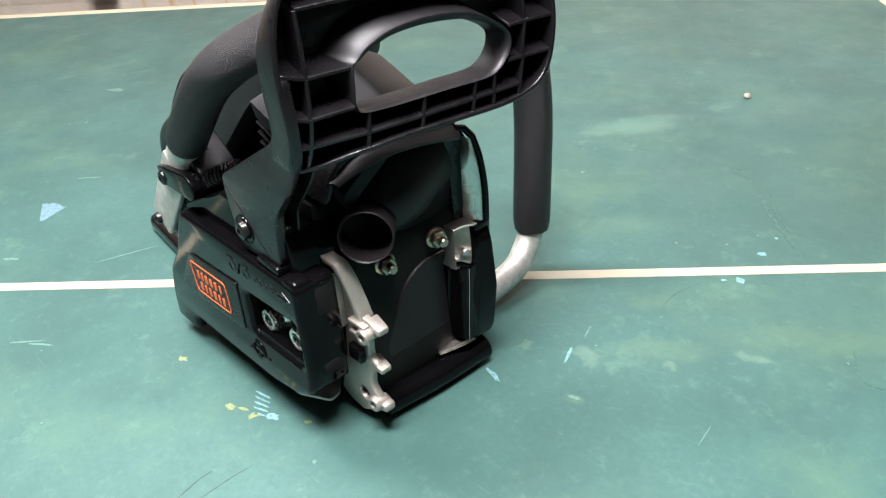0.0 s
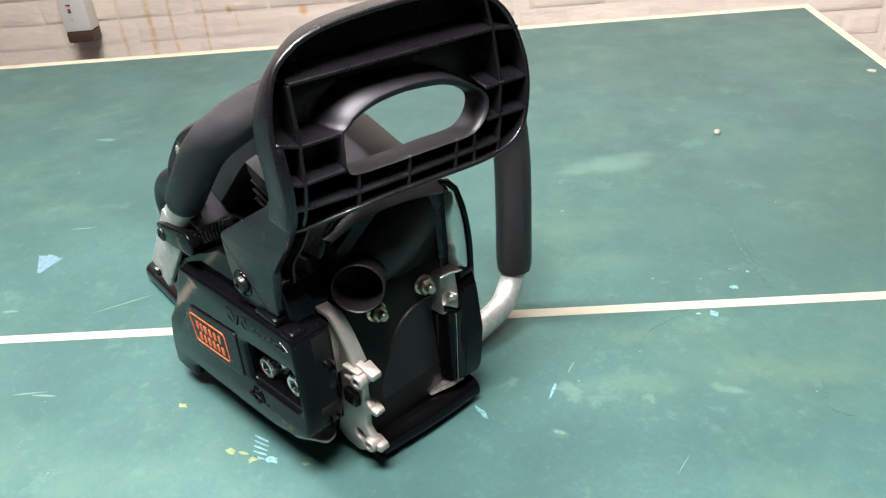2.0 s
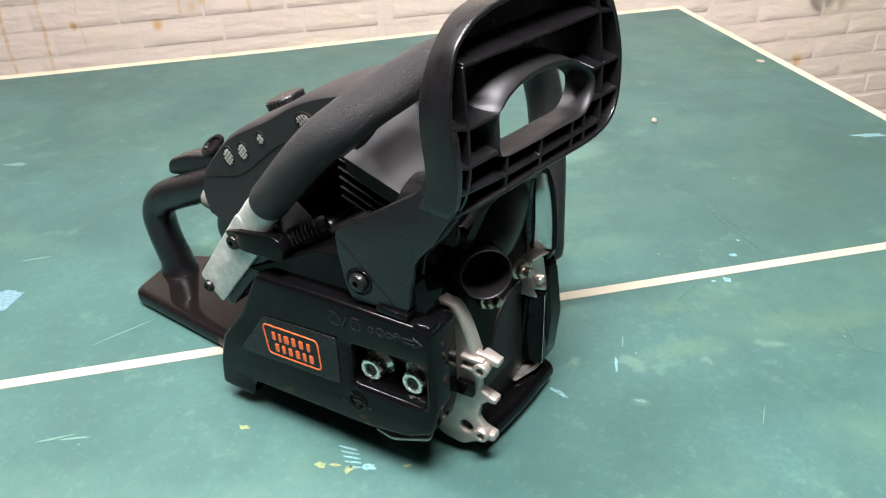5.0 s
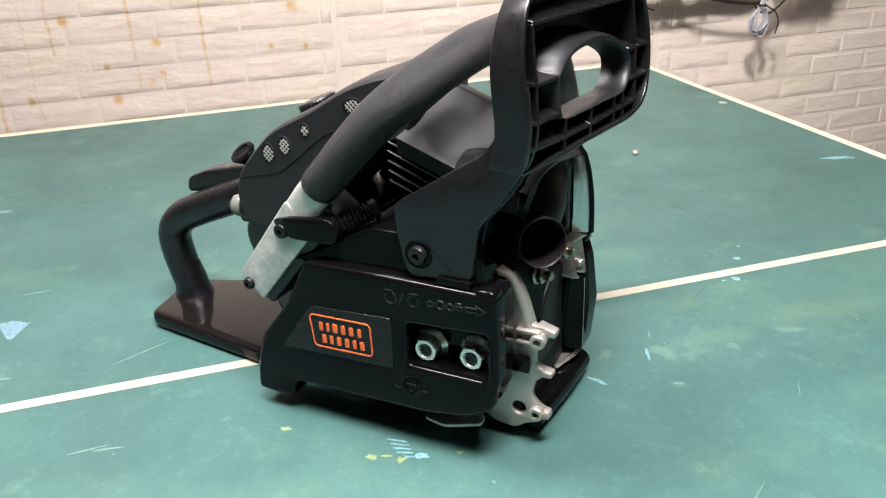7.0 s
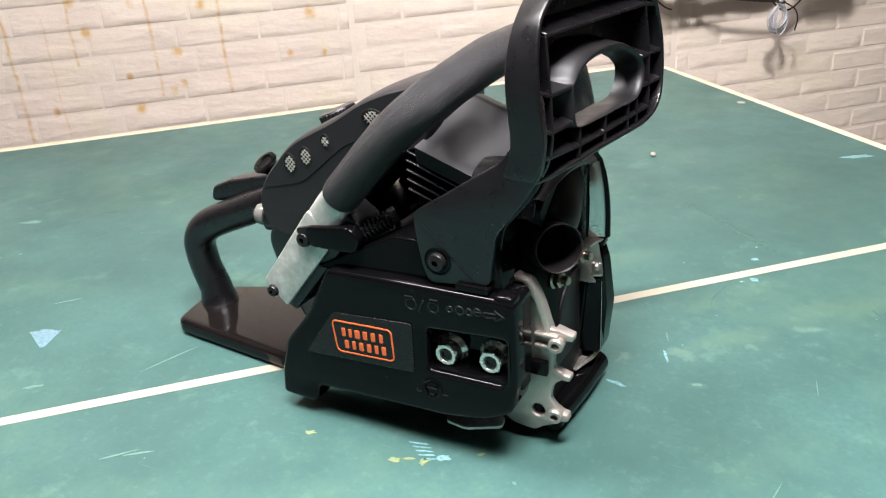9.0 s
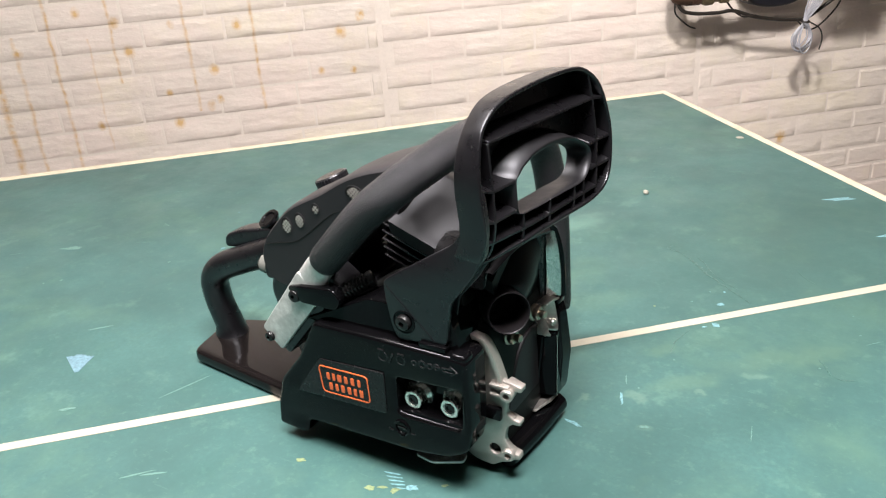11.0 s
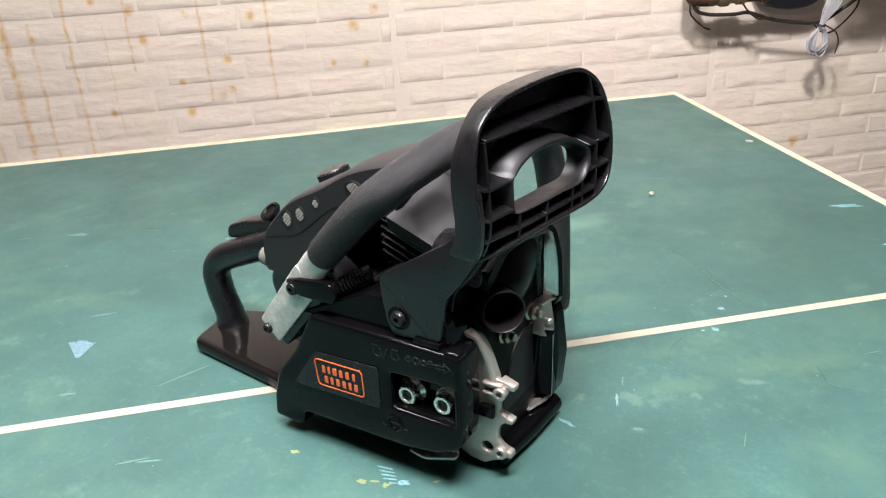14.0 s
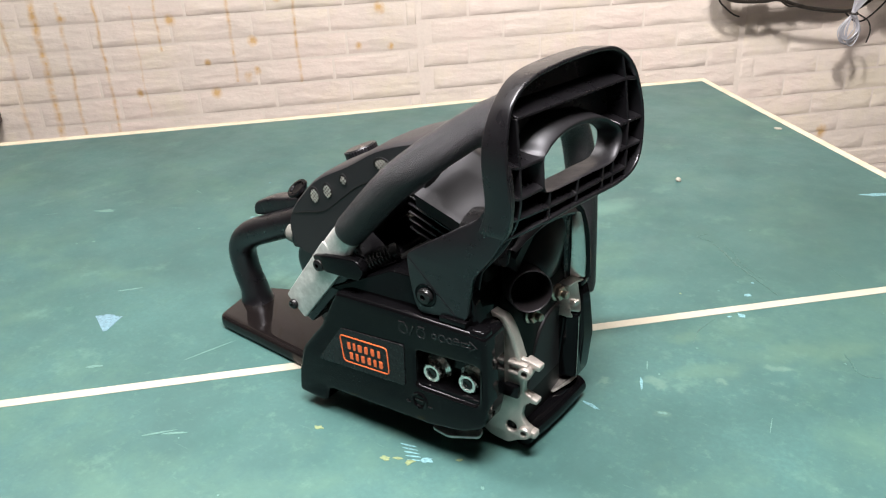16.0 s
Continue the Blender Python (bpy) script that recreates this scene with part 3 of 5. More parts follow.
def emblem(y):
    """An orange rounded frame with two rows of short bars in it."""
    ring = rounded([(-0.1082, 0.0818), (-0.0628, 0.0834), (-0.0622, 0.0603), (-0.1062, 0.0585)], 0.004)
    me = slab(ring, y - 0.0004, y, 0.0001, (inset(ring, 0.0011),))
    bars = []
    for z_l, z_r, h, spans in ((0.0738, 0.0755, 0.0062, ((0.10, 0.20), (0.23, 0.31), (0.33, 0.46), (0.48, 0.59), (0.62, 0.73), (0.77, 0.86))),
                               (0.0652, 0.0668, 0.0062, ((0.13, 0.24), (0.27, 0.36), (0.39, 0.50), (0.53, 0.64), (0.67, 0.76), (0.79, 0.90)))):
        for a, b in spans:
            xa, xb = -0.1058 + 0.0425 * (0.84 * a + 0.16 * b), -0.1058 + 0.0425 * (0.16 * a + 0.84 * b)
            za, zb = z_l + (z_r - z_l) * a, z_l + (z_r - z_l) * b
            bars.append(slab(rounded([(xa, za - h / 2), (xb, zb - h / 2), (xb, zb + h / 2), (xa, za + h / 2)], 0.0008, 3), y - 0.0004, y, 0.0001))
    return join(me, *bars)


part("emblem", emblem(-0.0060), M_ORANGE, cover_ob, "orange printed badge in a rounded outline")


def relief_ring(x, z, r):
    bm = lathe([(r - 0.0008, 0), (r - 0.0004, 0.0005), (r + 0.0004, 0.0005), (r + 0.0008, 0)], aim((x, -0.0048, z), (0, -1, 0)), 18)
    return bm


icons = [relief_ring(-0.0475, 0.1040, 0.0037), relief_ring(-0.0325, 0.1045, 0.0034), relief_ring(-0.0215, 0.1055, 0.0018), relief_ring(-0.0150, 0.1060, 0.0026),
         relief_ring(-0.0090, 0.1060, 0.0020), relief_ring(-0.0035, 0.1070, 0.0022)]
for a, b in (((-0.0425, 0.1000), (-0.0385, 0.1085)), ((-0.0515, 0.1090), (-0.0455, 0.1092)), ((-0.0345, 0.1095), (-0.0290, 0.1096)),
             ((-0.0050, 0.1072), (-0.0005, 0.1074))):
    icons.append(rib(a, b, 0.0011, 0.0012, side_frame(-0.0058)))
for a, b in (((-0.0490, 0.0430), (-0.0450, 0.0430)), ((-0.0300, 0.0445), (-0.0262, 0.0445)), ((-0.0490, 0.0430), (-0.0475, 0.0445)), ((-0.0395, 0.0400), (-0.0365, 0.0400)),
             ((-0.0395, 0.0425), (-0.0365, 0.0425)), ((-0.0395, 0.0400), (-0.0395, 0.0425)), ((-0.0365, 0.0400), (-0.0365, 0.0425))):
    icons.append(rib(a, b, 0.0011, 0.0012, side_frame(-0.0058)))
arrow = [(0.0005, 0.1048), (0.0072, 0.1052), (0.0072, 0.1030), (0.0135, 0.1070), (0.0072, 0.1110), (0.0072, 0.1088), (0.0005, 0.1084)]
icons.append(slab(arrow, -0.0056, -0.0046, 0.0003, (inset(arrow, 0.0010),)))
for icon in icons:
    part("raised_icon", icon, M_SATIN, cover_ob)
part("adjuster_ring", lathe([(0.0050, -0.002), (0.0052, 0.0008), (0.0060, 0.0012), (0.0068, 0.0006), (0.0070, -0.002)], aim((-0.0372, -0.0050, 0.0475), (0, -1, 0)), 28), M_GLOSS, cover_ob)
part("slot", box(-0.0408, -0.0336, -0.0058, -0.0050, 0.0468, 0.0482, 0.0002, 1), M_BLACKSTEEL, cover_ob)
part("chain_adjuster", lathe([(0.0050, -0.004), (0.0050, 0.0), (0.0042, 0.0008), (0.0036, -0.002), (0.0, -0.002)], aim((-0.0372, -0.0045, 0.0475), (0, -1, 0)), 20), M_BLACKSTEEL,
     cover_ob, "slotted black screw")


def hex_nut(x, z, mat, parent, y=0.0112, af=0.0136, h=0.0105):
    r = af / math.sqrt(3)
    m = aim((x, y, z), (0, -1, 0)) @ pose(0, 0, 0, 0, 0, 12)
    prof = [(0.0, 0.0), (r * 1.36, 0.0), (r * 1.36, 0.0016), (r * 1.02, 0.0040)]
    flange = lathe(prof, m, 32)
    nut = lathe([(r * 0.98, 0.002), (r, 0.0025), (r, h - 0.0016), (r * 0.93, h - 0.0006), (r * 0.5, h - 0.0006)], m, 6)
    face = lathe([(r * 0.88, h - 0.0012), (r * 0.84, h), (r * 0.62, h), (r * 0.54, h - 0.0008)], m, 28)
    nob = part("bar_nut", join(flange, nut, face), mat, parent, "bright zinc-plated flange nut", 25)
    part("stud", lathe([(r * 0.54, 0), (r * 0.54, h - 0.0006), (r * 0.45, h), (r * 0.3, h), (r * 0.25, h - 0.001), (0, h - 0.001)], m, 18), M_BLACKSTEEL, nob)


hex_nut(-0.0298, 0.0695, M_STEEL, cover_ob)
hex_nut(0.0000, 0.0710, M_STEEL, cover_ob)

# chain catcher
catch = rounded([(-0.0375, 0.0080), (-0.0220, 0.0055), (-0.0010, 0.0160), (-0.0025, 0.0240), (-0.0150, 0.0330), (-0.0400, 0.0330)], 0.003)
part("chain_catcher", plate(catch, (), 0.0022, 0.0005, Matrix.Translation((0, 0, 0.0140))), M_ALU, saw, "thin bent bright metal sheet")
part("catcher_post", lathe([(0.004, 0.0), (0.004, 0.016)], Matrix.Translation((-0.018, 0.022, 0.0145)), 14), M_CAST, saw)

# spiked bumper
bump_outline = [(0.009, 0.1100), (0.0140, 0.1115), (0.0205, 0.0975), (0.0250, 0.0850), (0.0330, 0.0845), (0.0345, 0.0790), (0.0300, 0.0715), (0.0285, 0.0580), (0.0350, 0.0550), (0.0345, 0.0510), (0.0285, 0.0460), (0.0262, 0.0350),
                (0.0330, 0.0270), (0.0340, 0.0205), (0.0300, 0.0165), (0.0230, 0.0140), (0.0155, 0.0086), (0.0020, 0.0100), (-0.0060, 0.0150), (0.006, 0.050), (0.009, 0.090)]
bolt_hole = [(0.0183 + 0.0045 * math.cos(k * math.pi / 8), 0.0246 + 0.0045 * math.sin(k * math.pi / 8)) for k in range(16)]
spike = part("spiked_bumper", slab(rounded(bump_outline, 0.003, 3), 0.0285, 0.0335, 0.0010, (bolt_hole,)), M_CAST, saw, "bare cast metal bumper spikes")
bm = bmesh.new()
rows = []
for x, y, z, u in [(*p, k / 24) for k, p in enumerate(spline([(0.0040, 0.0195, 0.1232), (0.0110, 0.0212, 0.1192), (0.0165, 0.0228, 0.1162), (0.0218, 0.0248, 0.1040), (0.0268, 0.0273, 0.0829)], 6))]:
    a = radians(40 + 35 * u)
    d = Vector((math.sin(a), 0, math.cos(a))) * 0.0028
    p = Vector((x, y, z))
    w = Vector((0, 0.0084 + 0.001 * u, 0))
    rows.append([bm.verts.new(q) for q in (p, p + Vector((d.x * 0.25, 0.0006, d.z * 0.25)), p + w, p + w - d, p - d)])
for r0, r1 in zip(rows, rows[1:]):
    for k in range(5):
        bm.faces.new((r0[k], r0[(k + 1) % 5], r1[(k + 1) % 5], r1[k]))
bm.faces.new(rows[0][::-1])
bm.faces.new(rows[-1])
part("flange", bm, M_CAST, spike, angle=50)
part("rib", box(0.0085, 0.0115, 0.0240, 0.0300, 0.072, 0.108, 0.0010, 2), M_CAST, spike)
for x, y, z in ((0.0320, 0.0236, 0.0768), (0.0300, 0.0262, 0.0240)):
    part("boss", lathe([(0.0046, -0.008), (0.0048, 0.000), (0.0042, 0.0010), (0.0024, 0.0010), (0.0022, -0.004), (0, -0.004)], aim((x, y, z), (0.1, -1, 0)), 22), M_CAST, spike)
part("arm", box(0.0180, 0.0330, 0.0245, 0.0300, 0.0800, 0.0828, 0.0009, 2), M_CAST, spike)
part("arm", box(0.0180, 0.0330, 0.0245, 0.0300, 0.0725, 0.0752, 0.0009, 2), M_CAST, spike)
for x0, x1, z0, z1, turn in ((0.0290, 0.0412, 0.0775, 0.0845, 5), (0.0265, 0.0392, 0.0495, 0.0555, 4), (0.0275, 0.0378, 0.0185, 0.0262, -6)):
    tooth = box(-(x1 - x0) / 2, (x1 - x0) / 2, 0.0285, 0.0372, -(z1 - z0) / 2, (z1 - z0) / 2, 0.0013, 2)
    for v in tooth.verts:
        if v.co.x > 0:
            v.co.z *= 0.62
            v.co.y = 0.0285 + (v.co.y - 0.0285) * 0.85
    tooth.transform(pose((x0 + x1) / 2, 0, (z0 + z1) / 2, 0, turn, 0))
    part("tooth", tooth, M_CAST, spike)

# muffler and its shroud
muffler = part("muffler", box(-0.02, 0.0165, 0.044, 0.108, 0.030, 0.110, 0.006, 3), M_MUFF, saw, "matt black heatproof muffler")
part("lower_shield", plate(smooth_outline([(0.0490, 0.0390), (0.0950, 0.0340), (0.1040, 0.0400), (0.1045, 0.0700), (0.1030, 0.0905), (0.0905, 0.0945), (0.0752, 0.0918), (0.0630, 0.0815), (0.0535, 0.0620)], 5), (), 0.005, 0.0018, front_frame(0.0190)), M_MUFF, muffler,
     "raised smooth shield plate")


def upper_shield():
    """The pressed sheet under the arch: nearly flat, swelling towards the outlet's root."""
    bm = bmesh.new()
    rows = []
    for j in range(19):
        v = j / 18
        row = []
        for i in range(25):
            u = i / 24
            y = 0.0335 + 0.0745 * u
            top = 0.1722 - 0.010 * (u - 0.35) ** 2 - 0.022 * max(0.0, u - 0.75)
            z = 0.096 + (top - 0.096) * v
            q = math.exp(-((y - 0.084) / 0.026) ** 2 - ((z - 0.138) / 0.022) ** 2)
            x = 0.0125 + 0.0110 * q - 0.010 * max(0.0, 0.30 - u) + 0.004 * max(0.0, u - 0.7) - 0.006 * max(0.0, v - 0.8)
            row.append(bm.verts.new((x, y, z)))
        rows.append(row)
    for r0, r1 in zip(rows, rows[1:]):
        for k in range(24):
            bm.faces.new((r0[k], r0[k + 1], r1[k + 1], r1[k]))
    bmesh.ops.solidify(bm, geom=bm.faces[:], thickness=0.0015)
    return bm


part("upper_shield", upper_shield(), M_MUFF, muffler, "pressed black heat shield", 50)
p0 = Vector((0.0302, 0.0362, 0.1346))
ax = Vector((0.70, -0.66, 0.12)).normalized()
duct = spline([p0, p0 - ax * 0.020, Vector((0.0080, 0.066, 0.1395)), Vector((-0.016, 0.097, 0.147))], 8)
outlet = sweep(duct, [0.0150] * 9 + [0.0150 + 0.0260 * (k / 15) ** 1.4 for k in range(16)], 36, caps=False)
inner = sweep([p0, p0 - ax * 0.024], [0.0139, 0.0134], 32, caps=False)
lip = lathe([(0.0150, 0.0), (0.0145, 0.0008), (0.0139, 0.0)], aim(p0, ax), 32)
pipe_ob = part("exhaust_pipe", join(outlet, inner, lip), M_MUFF, muffler, "wide round exhaust outlet", 50)
# Dark disc across the bore stands in for the shade deep inside.
part("pipe_floor", lathe([(0.0136, 0), (0, 0)], aim(p0 - ax * 0.0235, ax), 32), M_DARK, pipe_ob)


def flange_bolt(p, axis, parent):
    m = aim(p, axis)
    b = part("muffler_bolt", join(lathe([(0.0, 0), (0.0065, 0.0), (0.0065, 0.0012), (0.0050, 0.0022)], m, 24), lathe([(0.0055, 0.0012), (0.0055, 0.005), (0.0047, 0.006), (0.0030, 0.006)], m, 6)),
             M_YELLOW_STEEL, parent, "yellowish plated flange bolt", 25)
    part("stud", lathe([(0.0029, 0.004), (0.0029, 0.010), (0.0022, 0.0108), (0, 0.0108)], m, 14), M_YELLOW_STEEL, b)


flange_bolt((0.0200, 0.053, 0.1060), (1, -0.15, 0.05), muffler)
flange_bolt((0.0215, 0.090, 0.1065), (1, -0.15, 0.05), muffler)

arch_out = [(0.0225, 0.1560), (0.0265, 0.1690), (0.037, 0.1780), (0.056, 0.1815), (0.078, 0.1795), (0.100, 0.1740), (0.1130, 0.1672), (0.1205, 0.1570), (0.1258, 0.1390), (0.1275, 0.1200), (0.1275, 0.0700), (0.1250, 0.0200)]
arch_in = [(0.1050, 0.0200), (0.1070, 0.0700), (0.1075, 0.1100), (0.1068, 0.1400), (0.1050, 0.1560), (0.1000, 0.1655), (0.0900, 0.1702), (0.078, 0.1735), (0.058, 0.1756), (0.046, 0.1736), (0.037, 0.1703), (0.0300, 0.1655), (0.0262, 0.1575)]
arch = [(v.x, v.y) for ring in (arch_out, arch_in) for v in spline([(y, z, 0) for y, z in ring], 4)]
part("front_shroud", plate(arch, (), 0.042, 0.0016, front_frame(-0.0012)), M_SATIN, saw, "glossy black arched engine shroud")
part("inner_wall", box(-0.034, 0.004, 0.022, 0.040, 0.030, 0.150, 0.003, 2), M_DARK, saw)
lip_out = spline([(0.0195, 0.0262, 0.1672), (0.0192, 0.0400, 0.1745), (0.0190, 0.0560, 0.1785), (0.0192, 0.0760, 0.1770), (0.0200, 0.0950, 0.1735), (0.0215, 0.1120, 0.1692)], 6)
lip_in = spline([(0.0235, 0.0285, 0.1655), (0.0262, 0.0407, 0.1706), (0.0268, 0.0600, 0.1726), (0.0270, 0.0780, 0.1712), (0.0272, 0.0940, 0.1683), (0.0278, 0.1090, 0.1648)], 6)
bm = bmesh.new()
rows = [[bm.verts.new(p) for p in (a - Vector((0.004, 0, 0.001)), a, a * 0.5 + b * 0.5 + Vector((0.0004, 0, 0.0004)), b, b - Vector((0.0015, 0, 0.0022)), b - Vector((0.010, 0, 0.0030)))] for a, b in zip(lip_out, lip_in)]
for r0, r1 in zip(rows, rows[1:]):
    for k in range(5):
        bm.faces.new((r0[k], r0[k + 1], r1[k + 1], r1[k]))
# Charcoal, lighter than the shroud, puts the light on this slope into colour.
part("shroud_lip", bm, M_GREY, saw, "smooth sloping lip of the engine shroud", 25)
edge_l = spline([(0.0250, 0.1132, 0.1085), (0.0258, 0.1132, 0.128), (0.0254, 0.1136, 0.146), (0.0244, 0.1160, 0.1605)], 6)
edge_r = spline([(0.0308, 0.1218, 0.1070), (0.0302, 0.1224, 0.128), (0.0284, 0.1213, 0.147), (0.0256, 0.1188, 0.1612)], 6)
bm = bmesh.new()
rows = []
for a, b in zip(edge_l, edge_r):
    mid = (a + b) / 2 + Vector((0.0016, 0, 0))
    a = a - Vector((0.0040, 0, 0))
    rows.append([bm.verts.new(p) for p in (a, a * 0.6 + mid * 0.4 + Vector((0.0011, 0, 0)), mid * 0.7 + a * 0.3 + Vector((0.0008, 0, 0)), mid, mid * 0.7 + b * 0.3 + Vector((0.0004, 0, 0)), b * 0.7 + mid * 0.3 + Vector((0.0003, 0, 0)), b)])
for r0, r1 in zip(rows, rows[1:]):
    for k in range(6):
        bm.faces.new((r0[k], r0[k + 1], r1[k + 1], r1[k]))
bmesh.ops.solidify(bm, geom=bm.faces[:], thickness=0.001)
part("heat_strip", bm, M_STRIP, saw, "bare shiny metal heat strip", 60)
rim_path = [p + Vector((0.0004, 0.0006, 0)) for p in edge_r] + [Vector((0.0238, 0.1150, 0.1670)), Vector((0.0230, 0.1090, 0.1690))]
part("strip_rim", sweep(rim_path, 0.0021, 10), M_GLOSS, saw, "thin black rim")
part("strip_back", loft([[(0.012, 0.104, 0.1060), (0.0190, 0.1105, 0.1060), (0.0260, 0.1245, 0.1060), (0.012, 0.1262, 0.1060)],
                         [(0.012, 0.104, 0.1300), (0.0195, 0.1105, 0.1300), (0.0255, 0.1245, 0.1300), (0.012, 0.1262, 0.1300)],
                         [(0.012, 0.104, 0.1500), (0.0190, 0.1112, 0.1500), (0.0235, 0.1222, 0.1500), (0.012, 0.1235, 0.1500)],
                         [(0.012, 0.104, 0.1640), (0.0180, 0.1110, 0.1640), (0.0205, 0.1165, 0.1640), (0.012, 0.1180, 0.1640)]]), M_GLOSS, saw)
blk = loft([[(-0.02, yl, z), (xf - 0.006, yl, z), (xf, yl + 0.005, z), (xr, yr - 0.002, z), (xr - 0.003, yr, z), (-0.02, yr, z)]
            for z, xf, yl, xr, yr in ((0.0240, 0.0310, 0.1030, 0.0310, 0.1245), (0.0290, 0.0335, 0.1030, 0.0335, 0.1255), (0.0610, 0.0355, 0.1045, 0.0370, 0.1262),
                                      (0.0920, 0.0315, 0.1085, 0.0335, 0.1265), (0.1030, 0.0290, 0.1120, 0.0300, 0.1265), (0.1060, 0.0260, 0.1150, 0.0270, 0.1255))])
bmesh.ops.bevel(blk, geom=blk.edges[:], offset=0.0012, segments=2, affect="EDGES")
part("starter_housing", blk, M_GLOSS, saw, "glossy black housing corner")
post = loft([[(-0.01, 0.0968, 0.0290), (0.0200, 0.0968, 0.0290), (0.0346, 0.1000, 0.0290), (0.0340, 0.112, 0.0290), (-0.01, 0.112, 0.0290)],
             [(-0.01, 0.0945, 0.0840), (0.0268, 0.0950, 0.0840), (0.0336, 0.1046, 0.0830), (0.0320, 0.112, 0.0830), (-0.01, 0.112, 0.0836)]])
bmesh.ops.bevel(post, geom=post.edges[:], offset=0.0014, segments=2, affect="EDGES")
corner = part("corner_post", post, M_GLOSS, saw)
for path in ([(0.0347, 0.1002, 0.0305), (0.0346, 0.1014, 0.0480), (0.0341, 0.1034, 0.0690), (0.0336, 0.1044, 0.0818)], [(0.0270, 0.0956, 0.0836), (0.0300, 0.1000, 0.0834)]):
    part("worn_edge", sweep([Vector(p) for p in path], 0.00020, 6), M_BARE, corner, "edge rubbed bright")
lug_bm = loft([[(0.010, yl, z), (xf - 0.0030, yl, z), (xf, yl + 0.0008, z), (xf - 0.0034, yl + 0.0030, z), (xf - 0.0070, (yl + yr) / 2 + 0.0005, z), (xf - 0.0044, yr - 0.0024, z), (xr, yr - 0.0006, z), (xr - 0.0015, yr, z), (0.010, yr, z)]
               for z, xf, yl, yr, xr in ((0.0848, 0.0320, 0.0950, 0.1066, 0.0330), (0.0862, 0.0326, 0.0950, 0.1070, 0.0338), (0.0885, 0.0306, 0.0956, 0.1078, 0.0334), (0.0940, 0.0288, 0.0972, 0.1092, 0.0322),
                                         (0.1000, 0.0272, 0.0988, 0.1102, 0.0306), (0.1050, 0.0268, 0.0998, 0.1108, 0.0296), (0.1072, 0.0262, 0.1002, 0.1110, 0.0288))])
lug = part("side_lug", lug_bm, M_BARE, saw, "hollow bare cast metal lug", 40)
part("tab", loft([[(0.018, 0.0998, z), (0.0272 - e, 0.0998, z), (0.0290 - e, 0.1075, z + 0.0006), (0.0312 - e, 0.1150, z - 0.0004), (0.018, 0.1150, z)] for z, e in ((0.1070, 0.0006), (0.1074, 0.0), (0.1081, 0.0), (0.1085, 0.0006))]), M_BARE, lug, "bright folded tab")
part("boss", lathe([(0.0026, -0.007), (0.0026, 0.0002), (0.0020, 0.0009), (0.0012, 0.0006), (0.0, 0.0006)], aim((0.0306, 0.1052, 0.0915), (1, -0.45, 0.15)), 18), M_BARE, lug)
part("cap", box(0.0200, 0.0318, 0.1125, 0.1235, 0.1030, 0.1078, 0.0012, 2), M_GLOSS, lug)
part("sill", box(0.000, 0.0165, 0.046, 0.114, 0.017, 0.031, 0.002, 2), M_MUFF, saw)
part("sill_plate", loft([[(0.010, 0.0860, 0.0200), (0.0225, 0.0860, 0.0200), (0.0310, 0.0985, 0.0250), (0.0320, 0.108, 0.0252), (0.010, 0.112, 0.0252)], [(0.010, 0.0860, 0.0212), (0.0215, 0.0862, 0.0212), (0.0295, 0.0985, 0.0268), (0.0300, 0.108, 0.0272), (0.010, 0.112, 0.0272)]]), M_BARE, saw, "bare metal sill end")
part("front_rail", sweep(spline([(0.022, 0.038, 0.0115), (0.0255, 0.080, 0.0105), (0.0262, 0.1195, 0.0098)], 6), 0.0086, 16), M_GLOSS, saw, "rounded glossy black bottom rail")

# fan housing on the far side
part("fan_housing", slab(rounded([(-0.145, 0.010), (0.010, 0.010), (0.016, 0.10), (-0.02, 0.165), (-0.11, 0.165), (-0.15, 0.10)], 0.02), 0.120, 0.145, 0.006), M_GLOSS, saw)

# cylinder cover with its dished top
def top_cover():
    """A sloping facet with a round dish, a ridge and a plain far slope, with a skirt below."""
    bm = bmesh.new()
    nx, ny = 30, 34
    rows = []
    for j in range(ny + 1):
        v = j / ny * 1.8
        row = []
        for i in range(nx + 1):
            xl = -0.0600 + 0.0190 * min(v, 1.0)
            x = xl + (0.0200 - xl) * i / nx
            y = 0.0335 + 0.0438 * v
            if v <= 1:
                z = 0.1880 - 0.39 * (x + 0.06) + 0.67 * (y - 0.0335)
            else:
                z = 0.1880 - 0.39 * (x + 0.06) + 0.67 * 0.0438 - 0.020 * (v - 1) ** 1.6
            q = ((x + 0.0290) / 0.0185) ** 2 + ((y - 0.0500) / 0.0150) ** 2
            if q < 1:
                z -= 0.0026 * (1 - q) ** 0.9
            row.append(bm.verts.new((x, y, z)))
        rows.append(row)
    for j in range(ny):
        for i in range(nx):
            bm.faces.new((rows[j][i], rows[j][i + 1], rows[j + 1][i + 1], rows[j + 1][i]))
    ext = bmesh.ops.extrude_edge_only(bm, edges=[e for e in bm.edges if e.is_boundary])
    for v in [g for g in ext["geom"] if isinstance(g, bmesh.types.BMVert)]:
        v.co += Vector((0, 0.0015 if v.co.y < 0.04 else 0, -0.010))
    return bm


part("cylinder_cover", top_cover(), M_FACET, saw, "satin charcoal cover with a dished top", 40)
part("cylinder", box(-0.070, 0.004, 0.048, 0.118, 0.10, 0.172, 0.004, 2), M_DARK, saw)
for k in range(5):
    part("cooling_fin", box(-0.028, 0.028, 0.040, 0.060, -0.0007, 0.0007, 0.0003, 1, m=pose(-0.045, 0, 0.1480 + 0.0062 * k, 0, 21, 0)), M_MATTE, saw)

